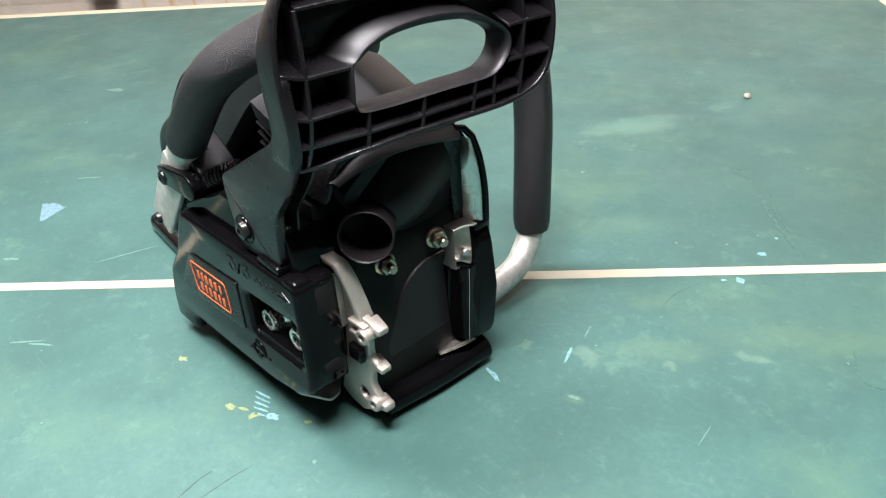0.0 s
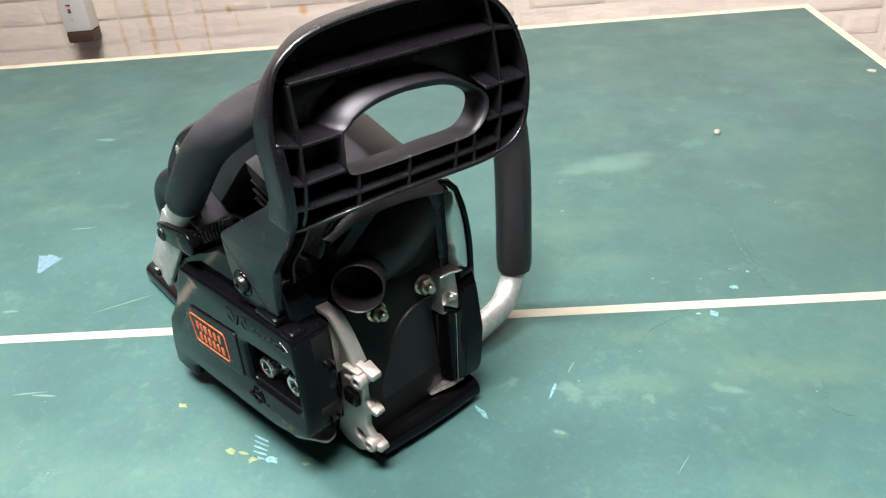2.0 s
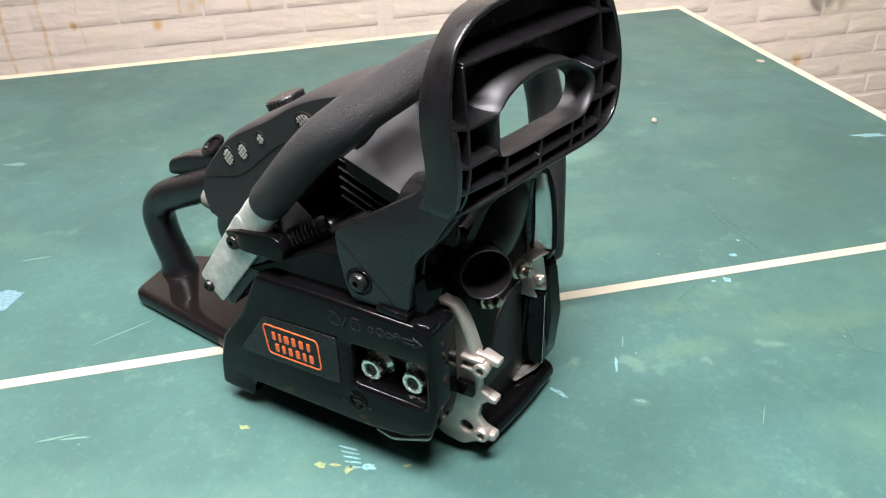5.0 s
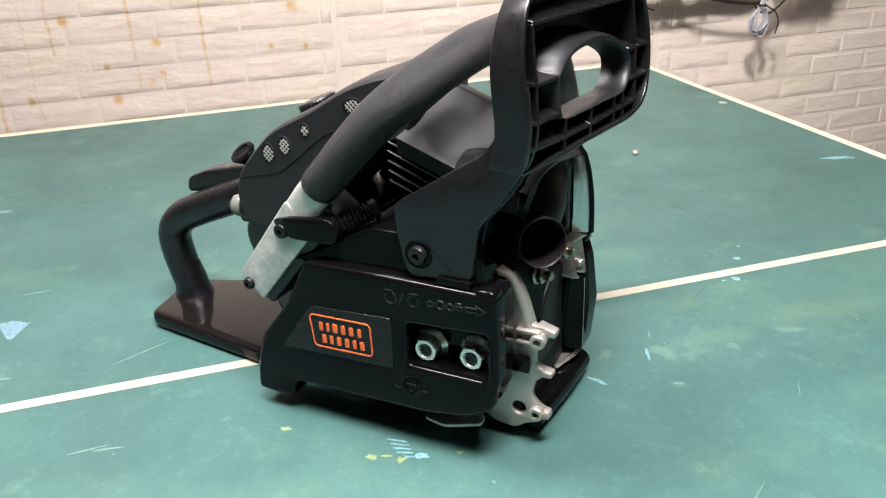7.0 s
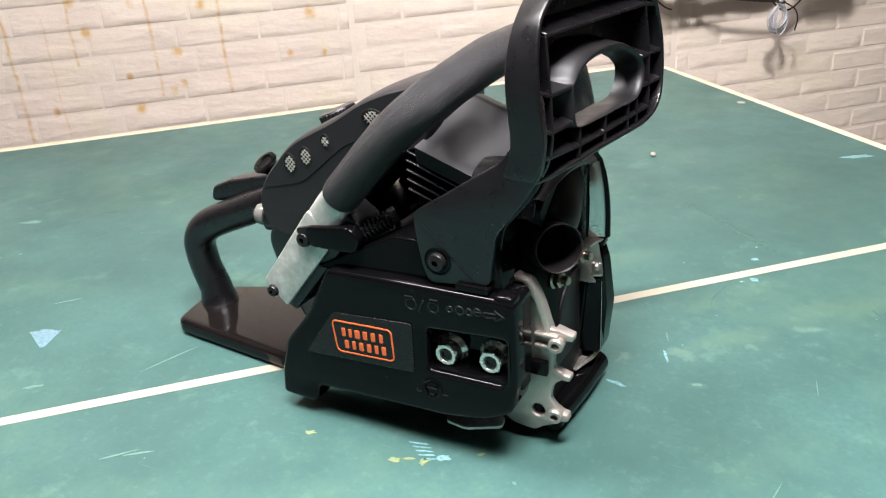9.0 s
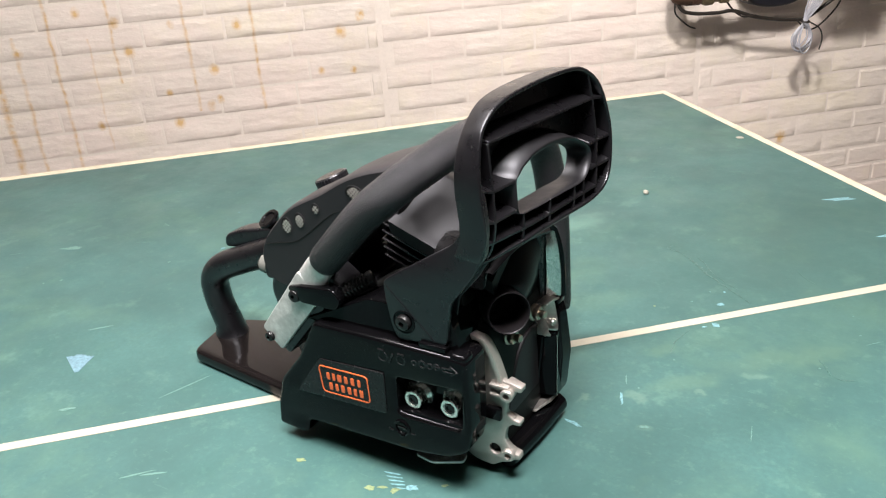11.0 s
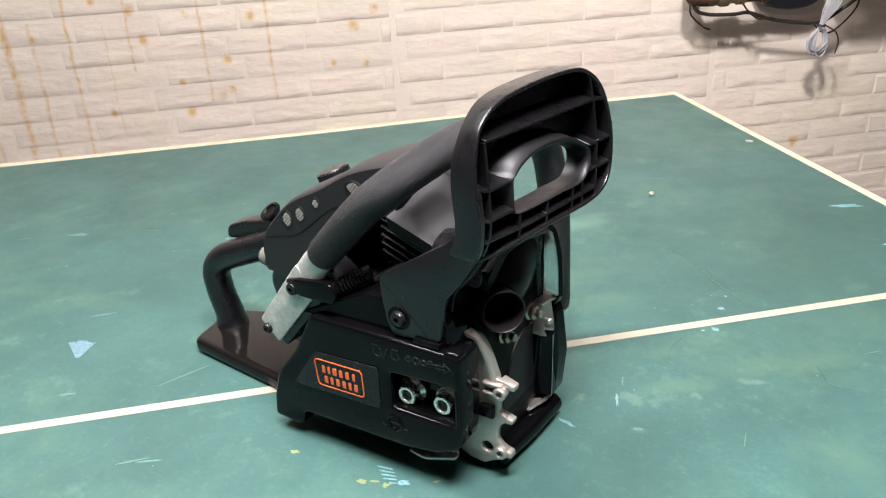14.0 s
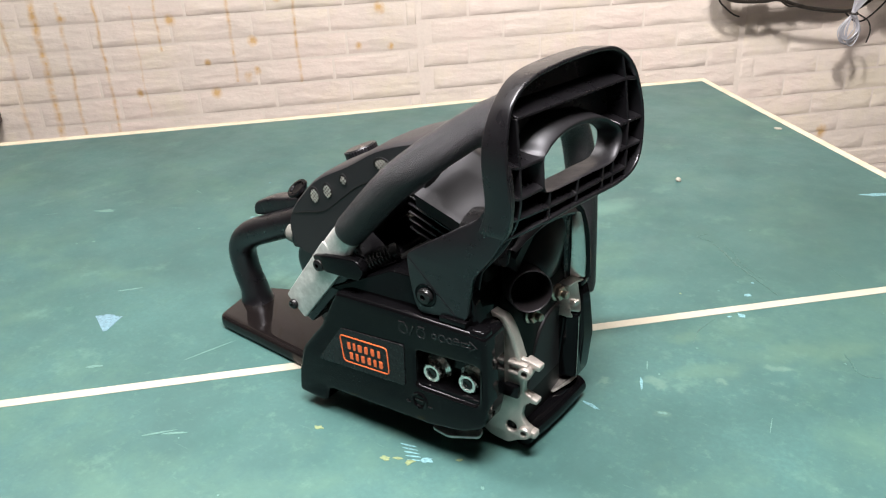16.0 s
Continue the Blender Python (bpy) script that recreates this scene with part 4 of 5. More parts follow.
# side plate under the guard
part("side_plate", slab(rounded([(-0.1240, 0.1120), (-0.0620, 0.1420), (0.004, 0.1420), (0.010, 0.112), (-0.05, 0.110)], 0.004), 0.004, 0.040, 0.0015), M_GLOSS, saw)

# air filter cover
fc = smooth_outline([(-0.1900, 0.1200), (-0.1935, 0.1330), (-0.1880, 0.1480), (-0.1760, 0.1620), (-0.1570, 0.1790), (-0.1250, 0.1950), (-0.0980, 0.2100), (-0.0720, 0.2190), (-0.0560, 0.2190), (-0.0560, 0.1900),
                     (-0.0750, 0.1800), (-0.1100, 0.1480), (-0.1400, 0.1220), (-0.1640, 0.1130), (-0.1820, 0.1140)], 5)


def filter_cover():
    """A domed body: the outline swept across y, shrinking towards both sides."""
    bm = bmesh.new()
    ys = [(0.0400, 0.0000), (0.0408, -0.0008), (0.0440, -0.0022), (0.0520, -0.0032), (0.0700, -0.0040), (0.0900, -0.0035), (0.1100, -0.0010), (0.1250, 0.0030), (0.1290, 0.0070)]
    rings = []
    for y, d in ys:
        ring = inset(fc, d)
        rings.append([bm.verts.new((x, y, z)) for x, z in ring])
    c = len(rings[0])
    for r0, r1 in zip(rings, rings[1:]):
        for k in range(c):
            bm.faces.new((r0[k], r0[(k + 1) % c], r1[(k + 1) % c], r1[k]))
    bm.faces.new(rings[0][::-1])
    bm.faces.new(rings[-1])
    return bm


filt = part("filter_cover", filter_cover(), M_GREY, saw, "satin charcoal air filter cover", 40)
seam = spline([(-0.187, 0.0398, 0.146), (-0.172, 0.0398, 0.1495), (-0.158, 0.0398, 0.1525), (-0.146, 0.0398, 0.1590), (-0.120, 0.0398, 0.1790), (-0.1063, 0.0398, 0.1858), (-0.085, 0.0398, 0.190)], 6)
part("seam", sweep(seam, 0.0004, 6), M_DARK, filt)
for x, z, rx, rz in ((-0.1623, 0.1658, 0.0050, 0.0066), (-0.1483, 0.1721, 0.0048, 0.0060), (-0.1308, 0.1840, 0.0034, 0.0042), (-0.0921, 0.2020, 0.0078, 0.0052)):
    ring = [(x + rx * math.cos(2 * math.pi * k / 20), z + rz * math.sin(2 * math.pi * k / 20)) for k in range(20)]
    hole = part("vent_hole", slab(inset(ring, -0.0004), 0.0396, 0.0404, 0.0001, (ring,)), M_GREY, filt)
    # Flat dark disc on the closed cover, drawn for the hole's inner shade.
    part("vent_floor", slab(ring, 0.0394, 0.0398, 0.0001), M_DARK, hole)
    wires = []
    for k in range(-4, 5):
        for sx in (1, -1):
            off = (k + 0.5) * 0.0022
            # a slanting wire, cut to the ellipse
            dirv, nrm = Vector((0.707, 0.707 * sx)), Vector((-0.707 * sx, 0.707))
            hits = []
            for q in range(-40, 41):
                p = nrm * off + dirv * (q * 0.00025)
                if (p.x / (rx * 0.82)) ** 2 + (p.y / (rz * 0.84)) ** 2 < 1:
                    hits.append(p)
            if len(hits) > 3:
                a, b = hits[0], hits[-1]
                wires.append(sweep([Vector((x + 0.0007 + a.x, 0.0391, z - 0.0004 + a.y)), Vector((x + 0.0007 + b.x, 0.0391, z - 0.0004 + b.y))], 0.00036, 6))
    part("wire_mesh", join(*wires), M_MESH, hole, "bright woven wire mesh")
m = aim((-0.1585, 0.098, 0.1785), (-0.35, -0.08, 1))
knob_prof = lathe([(0.0, 0.0), (0.0128, 0.0), (0.0133, 0.002), (0.0133, 0.0088), (0.0123, 0.0102), (0, 0.0102)], m, 36)
top_knob = part("filter_knob", knob_prof, M_MATTE, filt, "ribbed black plastic knob")
for k in range(30):
    a = 2 * math.pi * k / 30
    part("grip_rib", box(-0.0006, 0.0006, -0.0009, 0.0009, 0.0012, 0.0096, 0.0003, 1, m=m @ pose(0, 0, 0, 0, 0, math.degrees(a)) @ Matrix.Translation((0.0134, 0, 0))), M_MATTE, top_knob)

# choke knob, primer
part("choke_knob", lathe([(0.0050, -0.010), (0.0045, 0.006), (0.0055, 0.012), (0.0085, 0.0170), (0.0100, 0.0190), (0.0095, 0.0205), (0.0070, 0.0208), (0.0055, 0.0195), (0, 0.0190)], aim((-0.2085, 0.0815, 0.1350), (-0.22, -0.50, 0.80)), 28), M_GLOSS, saw, "round glossy black choke knob")
part("primer_bulb", lathe([(0.0085, 0.0), (0.0085, 0.004), (0.0070, 0.0085), (0.0035, 0.0110), (0, 0.0115)], aim((-0.209, 0.062, 0.114), (-1, -0.35, 0.1)), 24), M_CLEAR, saw, "milky clear primer bulb")
part("primer_collar", lathe([(0.012, -0.012), (0.0115, 0.0), (0.009, 0.002), (0.008, 0.0)], aim((-0.209, 0.062, 0.114), (-1, -0.35, 0.1)), 24), M_MATTE, saw)

# rear handle
loop = spline([(-0.185, 0.085, 0.128), (-0.225, 0.085, 0.1140), (-0.268, 0.085, 0.0975), (-0.298, 0.085, 0.0840), (-0.3115, 0.085, 0.0690), (-0.3115, 0.085, 0.050), (-0.306, 0.085, 0.030), (-0.300, 0.085, 0.012)], 8)
part("rear_handle", sweep(loop, [0.0132] * len(loop), 22, 1.0), M_MATTE, saw, "matt black rear handle loop")
part("handle_root", lathe([(0.0185, 0.0), (0.0158, 0.004), (0.0140, 0.012), (0.0130, 0.020), (0.0110, 0.030)], aim((-0.302, 0.085, 0.010), (-0.1, 0, 1)), 24), M_MATTE, saw)
part("throttle_lock", slab(rounded([(-0.2930, 0.104), (-0.2905, 0.1170), (-0.2700, 0.1250), (-0.2250, 0.1345), (-0.2200, 0.115)], 0.006), 0.088, 0.108, 0.003), M_MATTE, saw, "black throttle lock lever")

# front handle
BAR = [(-0.1010, 0.0084, 0.1600), (-0.0617, 0.0086, 0.2007), (-0.0400, 0.0150, 0.2195), (-0.0280, 0.0350, 0.2300), (-0.0190, 0.0728, 0.2375), (-0.0215, 0.1500, 0.2310), (-0.0290, 0.2125, 0.1960), (-0.0240, 0.2250, 0.1400), (-0.0178, 0.2165, 0.0390)]
foam = spline(BAR, 14)
handle = part("front_handle", sweep(spline([BAR[-1], (-0.0155, 0.2070, 0.0270), (-0.0110, 0.1890, 0.0180), (-0.010, 0.150, 0.012), (-0.010, 0.120, 0.012)], 8), 0.0092, 20), M_ALU, saw, "bare bent aluminium handle tube")
rad = [0.0122 + 0.0015 * k / len(foam)  for k in range(len(foam))]
rad[0], rad[-1] = 0.0113, 0.0125
part("foam_grip", sweep(foam, rad, 28), M_FOAM, handle, "black textured foam sleeve", 60)
flat_end = slab(rounded([(-0.1212, 0.1520), (-0.1018, 0.1345), (-0.1495, 0.0790), (-0.1665, 0.0955)], 0.003), 0.001, 0.005, 0.0012)
across = Vector((-0.740, 0, 0.672))
neck = bmesh.new()
rings = []
for c, w, h in (((-0.0975, 0.0084, 0.1640), 0.0100, 0.0095), ((-0.1010, 0.0080, 0.1595), 0.0108, 0.0088), ((-0.1055, 0.0062, 0.1530), 0.0118, 0.0058), ((-0.1090, 0.0045, 0.1475), 0.0122, 0.0036), ((-0.1135, 0.0030, 0.1415), 0.0122, 0.0020)):
    rings.append([neck.verts.new(Vector(c) + across * w * math.copysign(abs(math.cos(a)) ** 0.8, math.cos(a)) + Vector((0, 1, 0)) * h * math.sin(a)) for a in [2 * math.pi * k / 28 for k in range(28)]])
for r0, r1 in zip(rings, rings[1:]):
    for k in range(28):
        neck.faces.new((r0[k], r0[(k + 1) % 28], r1[(k + 1) % 28], r1[k]))
part("flat_mount", join(flat_end, neck), M_ALU, handle, "flattened bare aluminium handle end")
part("mount_bracket", slab(rounded([(-0.1120, 0.1640), (-0.0850, 0.1440), (-0.1470, 0.0735), (-0.1690, 0.0950)], 0.004), 0.0055, 0.030, 0.0015), M_MATTE, handle)


def pan_screw(p, r, parent, mat, socket=True):
    m = aim(p, (0, -1, 0))
    s = part("screw", lathe([(r, -0.004), (r, 0.0008), (r * 0.85, 0.0026), (r * 0.5, 0.0034), (r * 0.34, 0.0034), (r * 0.32, 0.0010), (0, 0.0010)], m, 24), mat, parent, "dark steel screw")
    return s


pan_screw((-0.1250, -0.0005, 0.1325), 0.0052, handle, M_BLACKSTEEL)
clip = rounded([(-0.1290, 0.1400), (-0.1180, 0.1425), (-0.1150, 0.1395), (-0.1200, 0.1370), (-0.1290, 0.1365)], 0.001, 2)
part("clip", slab(clip, -0.0022, 0.001, 0.0004), M_BLACKSTEEL, handle)
pan_screw((-0.1590, 0.0010, 0.0895), 0.0042, handle, M_BLACKSTEEL)

# brake linkage
link = part("brake_link", slab(rounded([(-0.1225, 0.1420), (-0.0880, 0.1460), (-0.0815, 0.1390), (-0.0860, 0.1295), (-0.0960, 0.1290), (-0.1200, 0.1290)], 0.004), -0.003, 0.005, 0.0012), M_GLOSS, saw, "black moulded brake link")
coil = [Vector((-0.0935, 0.007, 0.1360)).lerp(Vector((-0.0730, 0.022, 0.1450)), k / 120) for k in range(121)]
ax2 = (coil[-1] - coil[0]).normalized()
e1 = ax2.cross(Vector((0, 0, 1))).normalized()
e2 = ax2.cross(e1)
part("brake_spring", sweep([c + (e1 * math.cos(k * 2 * math.pi / 12) + e2 * math.sin(k * 2 * math.pi / 12)) * 0.0056 for k, c in enumerate(coil)], 0.0009, 8), M_BLACKSTEEL, link, "shiny black coil spring")
part("spring_rod", sweep([coil[0], coil[-1] + ax2 * 0.004], 0.0042, 14), M_BLACKSTEEL, link)
part("spring_cup", lathe([(0.0, 0), (0.0066, 0), (0.0066, 0.003), (0.0050, 0.004), (0, 0.004)], aim(coil[-1], ax2), 22), M_BLACKSTEEL, link)

# front hand guard
u_ax = Vector((0.125, 1.0, 0.0)).normalized()
w_ax = Vector((-0.10, 0.0, 1.0)).normalized()
n_ax = u_ax.cross(w_ax).normalized()
g0 = Vector((0.0405 - 0.125 * 0.03 + 0.1 * 0.21, 0.0, 0.0))
GUARD = Matrix((( u_ax.x, w_ax.x, n_ax.x, g0.x), (u_ax.y, w_ax.y, n_ax.y, g0.y), (u_ax.z, w_ax.z, n_ax.z, g0.z), (0, 0, 0, 1)))


def gl(y, z):
    """A point of the guard's face, given by world y and z, in its local plane."""
    p = GUARD.inverted() @ Vector((g0.x + 0.125 * y - 0.1 * z, y, z))
    return (p.x, p.y)


rim = smooth_outline([gl(*p) for p in ((-0.0012, 0.2000), (-0.0010, 0.2369), (0.0050, 0.2610), (0.0145, 0.2725), (0.0332, 0.2800), (0.0685, 0.2830), (0.1069, 0.2825), (0.1290, 0.2780), (0.1476, 0.2630), (0.1570, 0.2349),
                                        (0.1545, 0.2095), (0.1450, 0.1935), (0.1242, 0.1870), (0.0871, 0.1872), (0.0537, 0.1880), (0.0300, 0.1868), (0.0130, 0.1840), (0.0030, 0.1840), (-0.0008, 0.1890))], 5)
opening = smooth_outline([gl(*p) for p in ((0.0365, 0.2285), (0.0352, 0.2180), (0.0347, 0.2105), (0.0390, 0.2065), (0.0600, 0.2053), (0.0863, 0.2048), (0.1085, 0.2042), (0.1180, 0.2068), (0.1248, 0.2138), (0.1262, 0.2222),
                                            (0.1195, 0.2294), (0.1075, 0.2362), (0.0995, 0.2390), (0.0870, 0.2410), (0.0725, 0.2413), (0.0580, 0.2395), (0.0460, 0.2352), (0.0400, 0.2312))], 5)


def swept(bm):
    """The guard's lower corner bends back into its arm."""
    for v in bm.verts:
        side = min(1.0, max(0.0, (0.040 - v.co.y) / 0.036))
        v.co.x -= side * 0.0105 * (max(0.0, 0.212 - v.co.z) / 0.028) ** 2
    return bm


def pinched(bm):
    """The guard's back edge draws in round its upper corner."""
    cu, cw = gl(0.010, 0.268)
    inv = GUARD.inverted()
    for v in bm.verts:
        p = inv @ v.co
        k = min(1.0, max(0.0, (-p.z - 0.004) / 0.014)) * math.exp(-((p.x - cu) / 0.022) ** 2 - ((p.y - cw) / 0.020) ** 2)
        v.co = GUARD @ (p + Vector((0.0028, -0.0045, 0)) * k)
    return bm


guard = part("front_guard", swept(pinched(plate(rim, (inset(rim, 0.0028),), 0.0195, 0.0012, GUARD @ Matrix.Translation((0, 0, -0.00975))))), M_MATTE, saw, "ribbed black plastic hand guard")
mid_u = sum(p[0] for p in opening) / len(opening)
mid_w = sum(p[1] for p in opening) / len(opening)
skirt = []
for p in opening:
    a = math.atan2((p[1] - mid_w) * 1.6, p[0] - mid_u)
    spread = 0.0016 + 0.0050 * max(0.0, math.sin(a)) + 0.0095 * max(0.0, math.cos(a - radians(148))) ** 4
    lip = 0.0012 + 0.0026 * max(0.0, math.sin(a)) + 0.0012 * max(0.0, math.cos(a))
    way = Vector((p[0] - mid_u, (p[1] - mid_w) * 2.2)).normalized()
    skirt.append((Vector((p[0], p[1])), way * spread, way * lip))
web_hole = [(p.x + o.x * 0.97, p.y + o.y * 0.97) for p, o, q in skirt]
part("web", swept(pinched(plate(inset(rim, 0.001), (web_hole,), 0.0025, 0.0005, GUARD @ Matrix.Translation((0, 0, -0.0185))))), M_MATTE, guard)
LINES = [((0.0145, 0.2585), (0.1370, 0.2559)), ((0.0145, 0.2585), (0.0133, 0.2290)), ((0.0133, 0.2290), (0.0090, 0.1850)), ((0.1330, 0.2760), (0.1362, 0.2559)), ((0.1362, 0.2559), (0.1372, 0.2273)),
         ((0.1372, 0.2273), (0.1336, 0.2100)), ((0.1345, 0.2100), (0.1290, 0.1900)), ((0.0010, 0.2330), (0.0133, 0.2290)), ((0.0133, 0.2290), (0.0360, 0.2284)), ((0.0010, 0.2140), (0.0104, 0.2105)), ((0.0104, 0.2105), (0.0340, 0.2103)),
         ((0.0010, 0.1985), (0.0100, 0.1972)), ((0.0100, 0.1972), (0.0680, 0.1957)), ((0.0680, 0.1957), (0.1318, 0.1952)), ((0.0408, 0.2062), (0.0370, 0.1875)), ((0.0722, 0.2058), (0.0675, 0.1880)), ((0.1030, 0.2052), (0.0985, 0.1880)), ((0.1262, 0.2262), (0.1385, 0.2262)),
         ((0.1385, 0.2262), (0.1562, 0.2255)), ((0.1240, 0.2090), (0.1545, 0.2080)), ((0.1362, 0.2559), (0.1535, 0.2530)), ((0.1150, 0.2050), (0.1120, 0.1885))]
for a, b in LINES:
    level = abs(b[0] - a[0]) > 2 * abs(b[1] - a[1])
    part("rib", swept(rib(gl(*a), gl(*b), 0.0170, 0.0020, GUARD @ Matrix.Translation((0, 0, -0.0012)), 0.36 if level else 0.0)), M_MATTE, guard)
flare = bmesh.new()
loops = []
for p, o, q in skirt:
    rows = [(p - q, -0.0190), (p - q, -0.0050), (p - q * 0.80, -0.0026), (p - q * 0.42, -0.0012), (p, -0.0006), (p + o * 0.08, -0.0010), (p + o * 0.30, -0.0045), (p + o * 0.62, -0.0105), (p + o, -0.0182)]
    loops.append([flare.verts.new((v.x, v.y, h)) for v, h in rows])
for q0, q1 in zip(loops, loops[1:] + loops[:1]):
    for k in range(8):
        flare.faces.new((q0[k], q1[k], q1[k + 1], q0[k + 1]))
flare.transform(GUARD)
part("grip", flare, M_LIP, guard, "raised rounded lip round the hand opening", 70)
arm = rounded([(0.0195, 0.2330), (0.0215, 0.2188), (0.0185, 0.2060), (0.0101, 0.1945), (-0.0068, 0.1842), (-0.0440, 0.1612), (-0.0430, 0.1459), (-0.0402, 0.1284), (-0.0365, 0.1180), (0.0032, 0.1220), (0.0035, 0.1340), (0.0075, 0.1540),
               (0.0220, 0.1716), (0.0345, 0.1918), (0.0366, 0.2099), (0.0345, 0.2330)], 0.005)
arm_bm = slab(arm, -0.0007, 0.0050, 0.0010)
for v in arm_bm.verts:
    blend = min(1.0, max(0.0, (v.co.z - 0.172) / 0.025))
    v.co.y += blend * (0.0002 + 0.125 * max(0.0, g0.x - 0.1 * v.co.z - v.co.x))
part("guard_arm", arm_bm, M_MATTE, guard, "flat black guard arm")
part("arm_inner", slab(rounded([(-0.010, 0.140), (-0.004, 0.175), (0.012, 0.184), (0.0300, 0.1830), (0.0215, 0.1700), (0.0070, 0.1530), (0.0030, 0.1330), (-0.010, 0.130)], 0.003), 0.0125, 0.0140, 0.0004), M_MATTE, guard)
pan_screw((-0.0295, -0.0012, 0.1330), 0.0058, guard, M_BLACKSTEEL)
part("washer", lathe([(0.0058, 0.0), (0.0076, 0.0), (0.0080, 0.0005), (0.0085, 0.0005), (0.0087, 0.0)], aim((-0.0295, -0.0008, 0.1330), (0, -1, 0)), 28), M_GLOSS, guard)
part("crease", sweep([Vector((-0.0425, -0.0006, 0.1590)), Vector((-0.0060, -0.0006, 0.1235))], 0.0005, 6), M_MATTE, guard)
part("arm_foot", box(-0.0180, 0.0030, -0.0032, 0.0120, 0.1175, 0.1220, 0.0010, 2), M_GLOSS, guard)


# ---- marks on the table ----
M_BLUE = material("pale_blue_paint", (0.11, 0.225, 0.25), 0.5, grain=0.5, grain_scale=500)
M_CHALK = material("chalky_scratch", (0.075, 0.155, 0.136), 0.5, grain=0.25, grain_scale=500)
M_OCHRE = material("dried_yellow_paint", (0.135, 0.175, 0.085), 0.55, grain=0.3, grain_scale=500)
M_SOOT = material("black_scratch", (0.02, 0.045, 0.04), 0.5, grain=0.3, grain_scale=400)
M_SCUFF = material("dark_scuff", (0.030, 0.078, 0.068), 0.45, grain=0.4, grain_scale=220)
M_CRUMB = material("pale_crumb", (0.27, 0.26, 0.22), 0.8, grain=0.2, grain_scale=900)
rng = random.Random(7)


def spot(x, y, long, wide, turn, mat, name="paint_spot", label="", ragged=0.35, h=0.00025):
    """A ragged flake of paint lying on the table."""
    pts = []
    n = 14
    for k in range(n):
        a = 2 * math.pi * k / n
        r = 1 - ragged * rng.random()
        pts.append((long / 2 * r * math.cos(a), wide / 2 * r * math.sin(a)))
    bm = bmesh.new()
    low = [bm.verts.new((px, py, 0.0)) for px, py in pts]
    high = [bm.verts.new((px * 0.96, py * 0.96, h)) for px, py in pts]
    bm.faces.new(high)
    for k in range(n):
        bm.faces.new((low[k], low[(k + 1) % n], high[(k + 1) % n], high[k]))
    bm.transform(pose(x, y, 0, 0, 0, turn))
    return part(name, bm, mat, table, label)


M_PALE = material("pale_blue_emulsion", (0.10, 0.18, 0.225), 0.5, grain=0.3, grain_scale=350)


def flake(corners, mat, label, h=0.00025):
    """A flat flake of paint of the given outline."""
    bm = bmesh.new()
    low = [bm.verts.new((x, y, 0.0)) for x, y in corners]
    high = [bm.verts.new((x, y, h)) for x, y in corners]
    bm.faces.new(high)
    for k in range(len(low)):
        j = (k + 1) % len(low)
        bm.faces.new((low[k], low[j], high[j], high[k]))
    return part("paint_spot", bm, mat, table, label)


tip, top_a, top_b = Vector((-0.4049, -0.0212)), Vector((-0.4400, -0.0072)), Vector((-0.4146, 0.0066))
shell = [tip + Vector((0.001, 0.002)), tip - Vector((0.0015, 0.0008))]
for k in range(13):
    q = top_a.lerp(top_b, k / 12) + Vector((-0.0018, 0.0030)) * math.sin(math.pi * k / 12)
    shell.append(q.lerp(tip, rng.uniform(0.0, 0.05) + (0.16 if k % 2 else 0.0) * rng.random()))
flake(shell, M_PALE, "pale blue fan-shaped paint stroke")
spot(-0.288, 0.010, 0.055, 0.0016, 72, M_CHALK, "scratch", "long faint pale scratch", ragged=0.2, h=0.0001)
spot(-0.458, 0.046, 0.034, 0.0030, 48, M_CHALK, "scratch", ragged=0.4, h=0.0001)
spot(-0.010, 0.002, 0.007, 0.004, 30, M_OCHRE, ragged=0.5)
spot(0.160, 0.681, 0.050, 0.013, 28, M_BLUE, label="pale blue paint blotch", ragged=0.6)
spot(0.226, 0.585, 0.036, 0.009, 40, M_BLUE, label="pale blue paint blotch", ragged=0.5)
spot(0.259, 0.322, 0.034, 0.012, 70, M_BLUE, label="pale blue paint blotch", ragged=0.6)
spot(0.104, 0.308, 0.013, 0.009, 10, M_BLUE, label="small blue paint fleck", ragged=0.6)
spot(0.0955, 0.3005, 0.005, 0.003, 40, M_BLUE, ragged=0.5)
spot(0.098, 0.350, 0.008, 0.007, 10, M_BLUE, ragged=0.5)
spot(0.095, 0.377, 0.004, 0.0035, 10, M_BLUE, ragged=0.5)
spot(0.082, 0.372, 0.0025, 0.002, 10, M_CHALK)
spot(0.041, 0.321, 0.003, 0.0025, 0, M_OCHRE, ragged=0.4)
spot(-0.677, 0.170, 0.040, 0.016, 40, M_CHALK, ragged=0.6)
spot(0.044, 0.111, 0.020, 0.005, -15, M_BLUE, label="pale blue smear", ragged=0.5)
spot(0.066, 0.159, 0.024, 0.0028, -66, M_BLUE, "scratch", "pale scratch", ragged=0.4)
spot(0.060, 0.187, 0.016, 0.0014, -70, M_CHALK, "scratch", ragged=0.3)
spot(0.095, 0.130, 0.010, 0.004, 20, M_CHALK)
spot(-0.058, -0.025, 0.012, 0.007, 10, M_OCHRE, label="dried yellow paint dab", ragged=0.6)
spot(-0.040, -0.019, 0.012, 0.008, 60, M_OCHRE, label="dried yellow paint dab", ragged=0.6)
spot(-0.050, -0.020, 0.010, 0.003, 20, M_OCHRE)
spot(-0.125, -0.023, 0.010, 0.006, 20, M_OCHRE, ragged=0.6)
for k in range(5):
    spot(-0.052 + 0.0035 * k, -0.004 - 0.0028 * k, 0.016 - 0.001 * k, 0.0016, 12 + 3 * k, M_BLUE, "scratch", ragged=0.25)
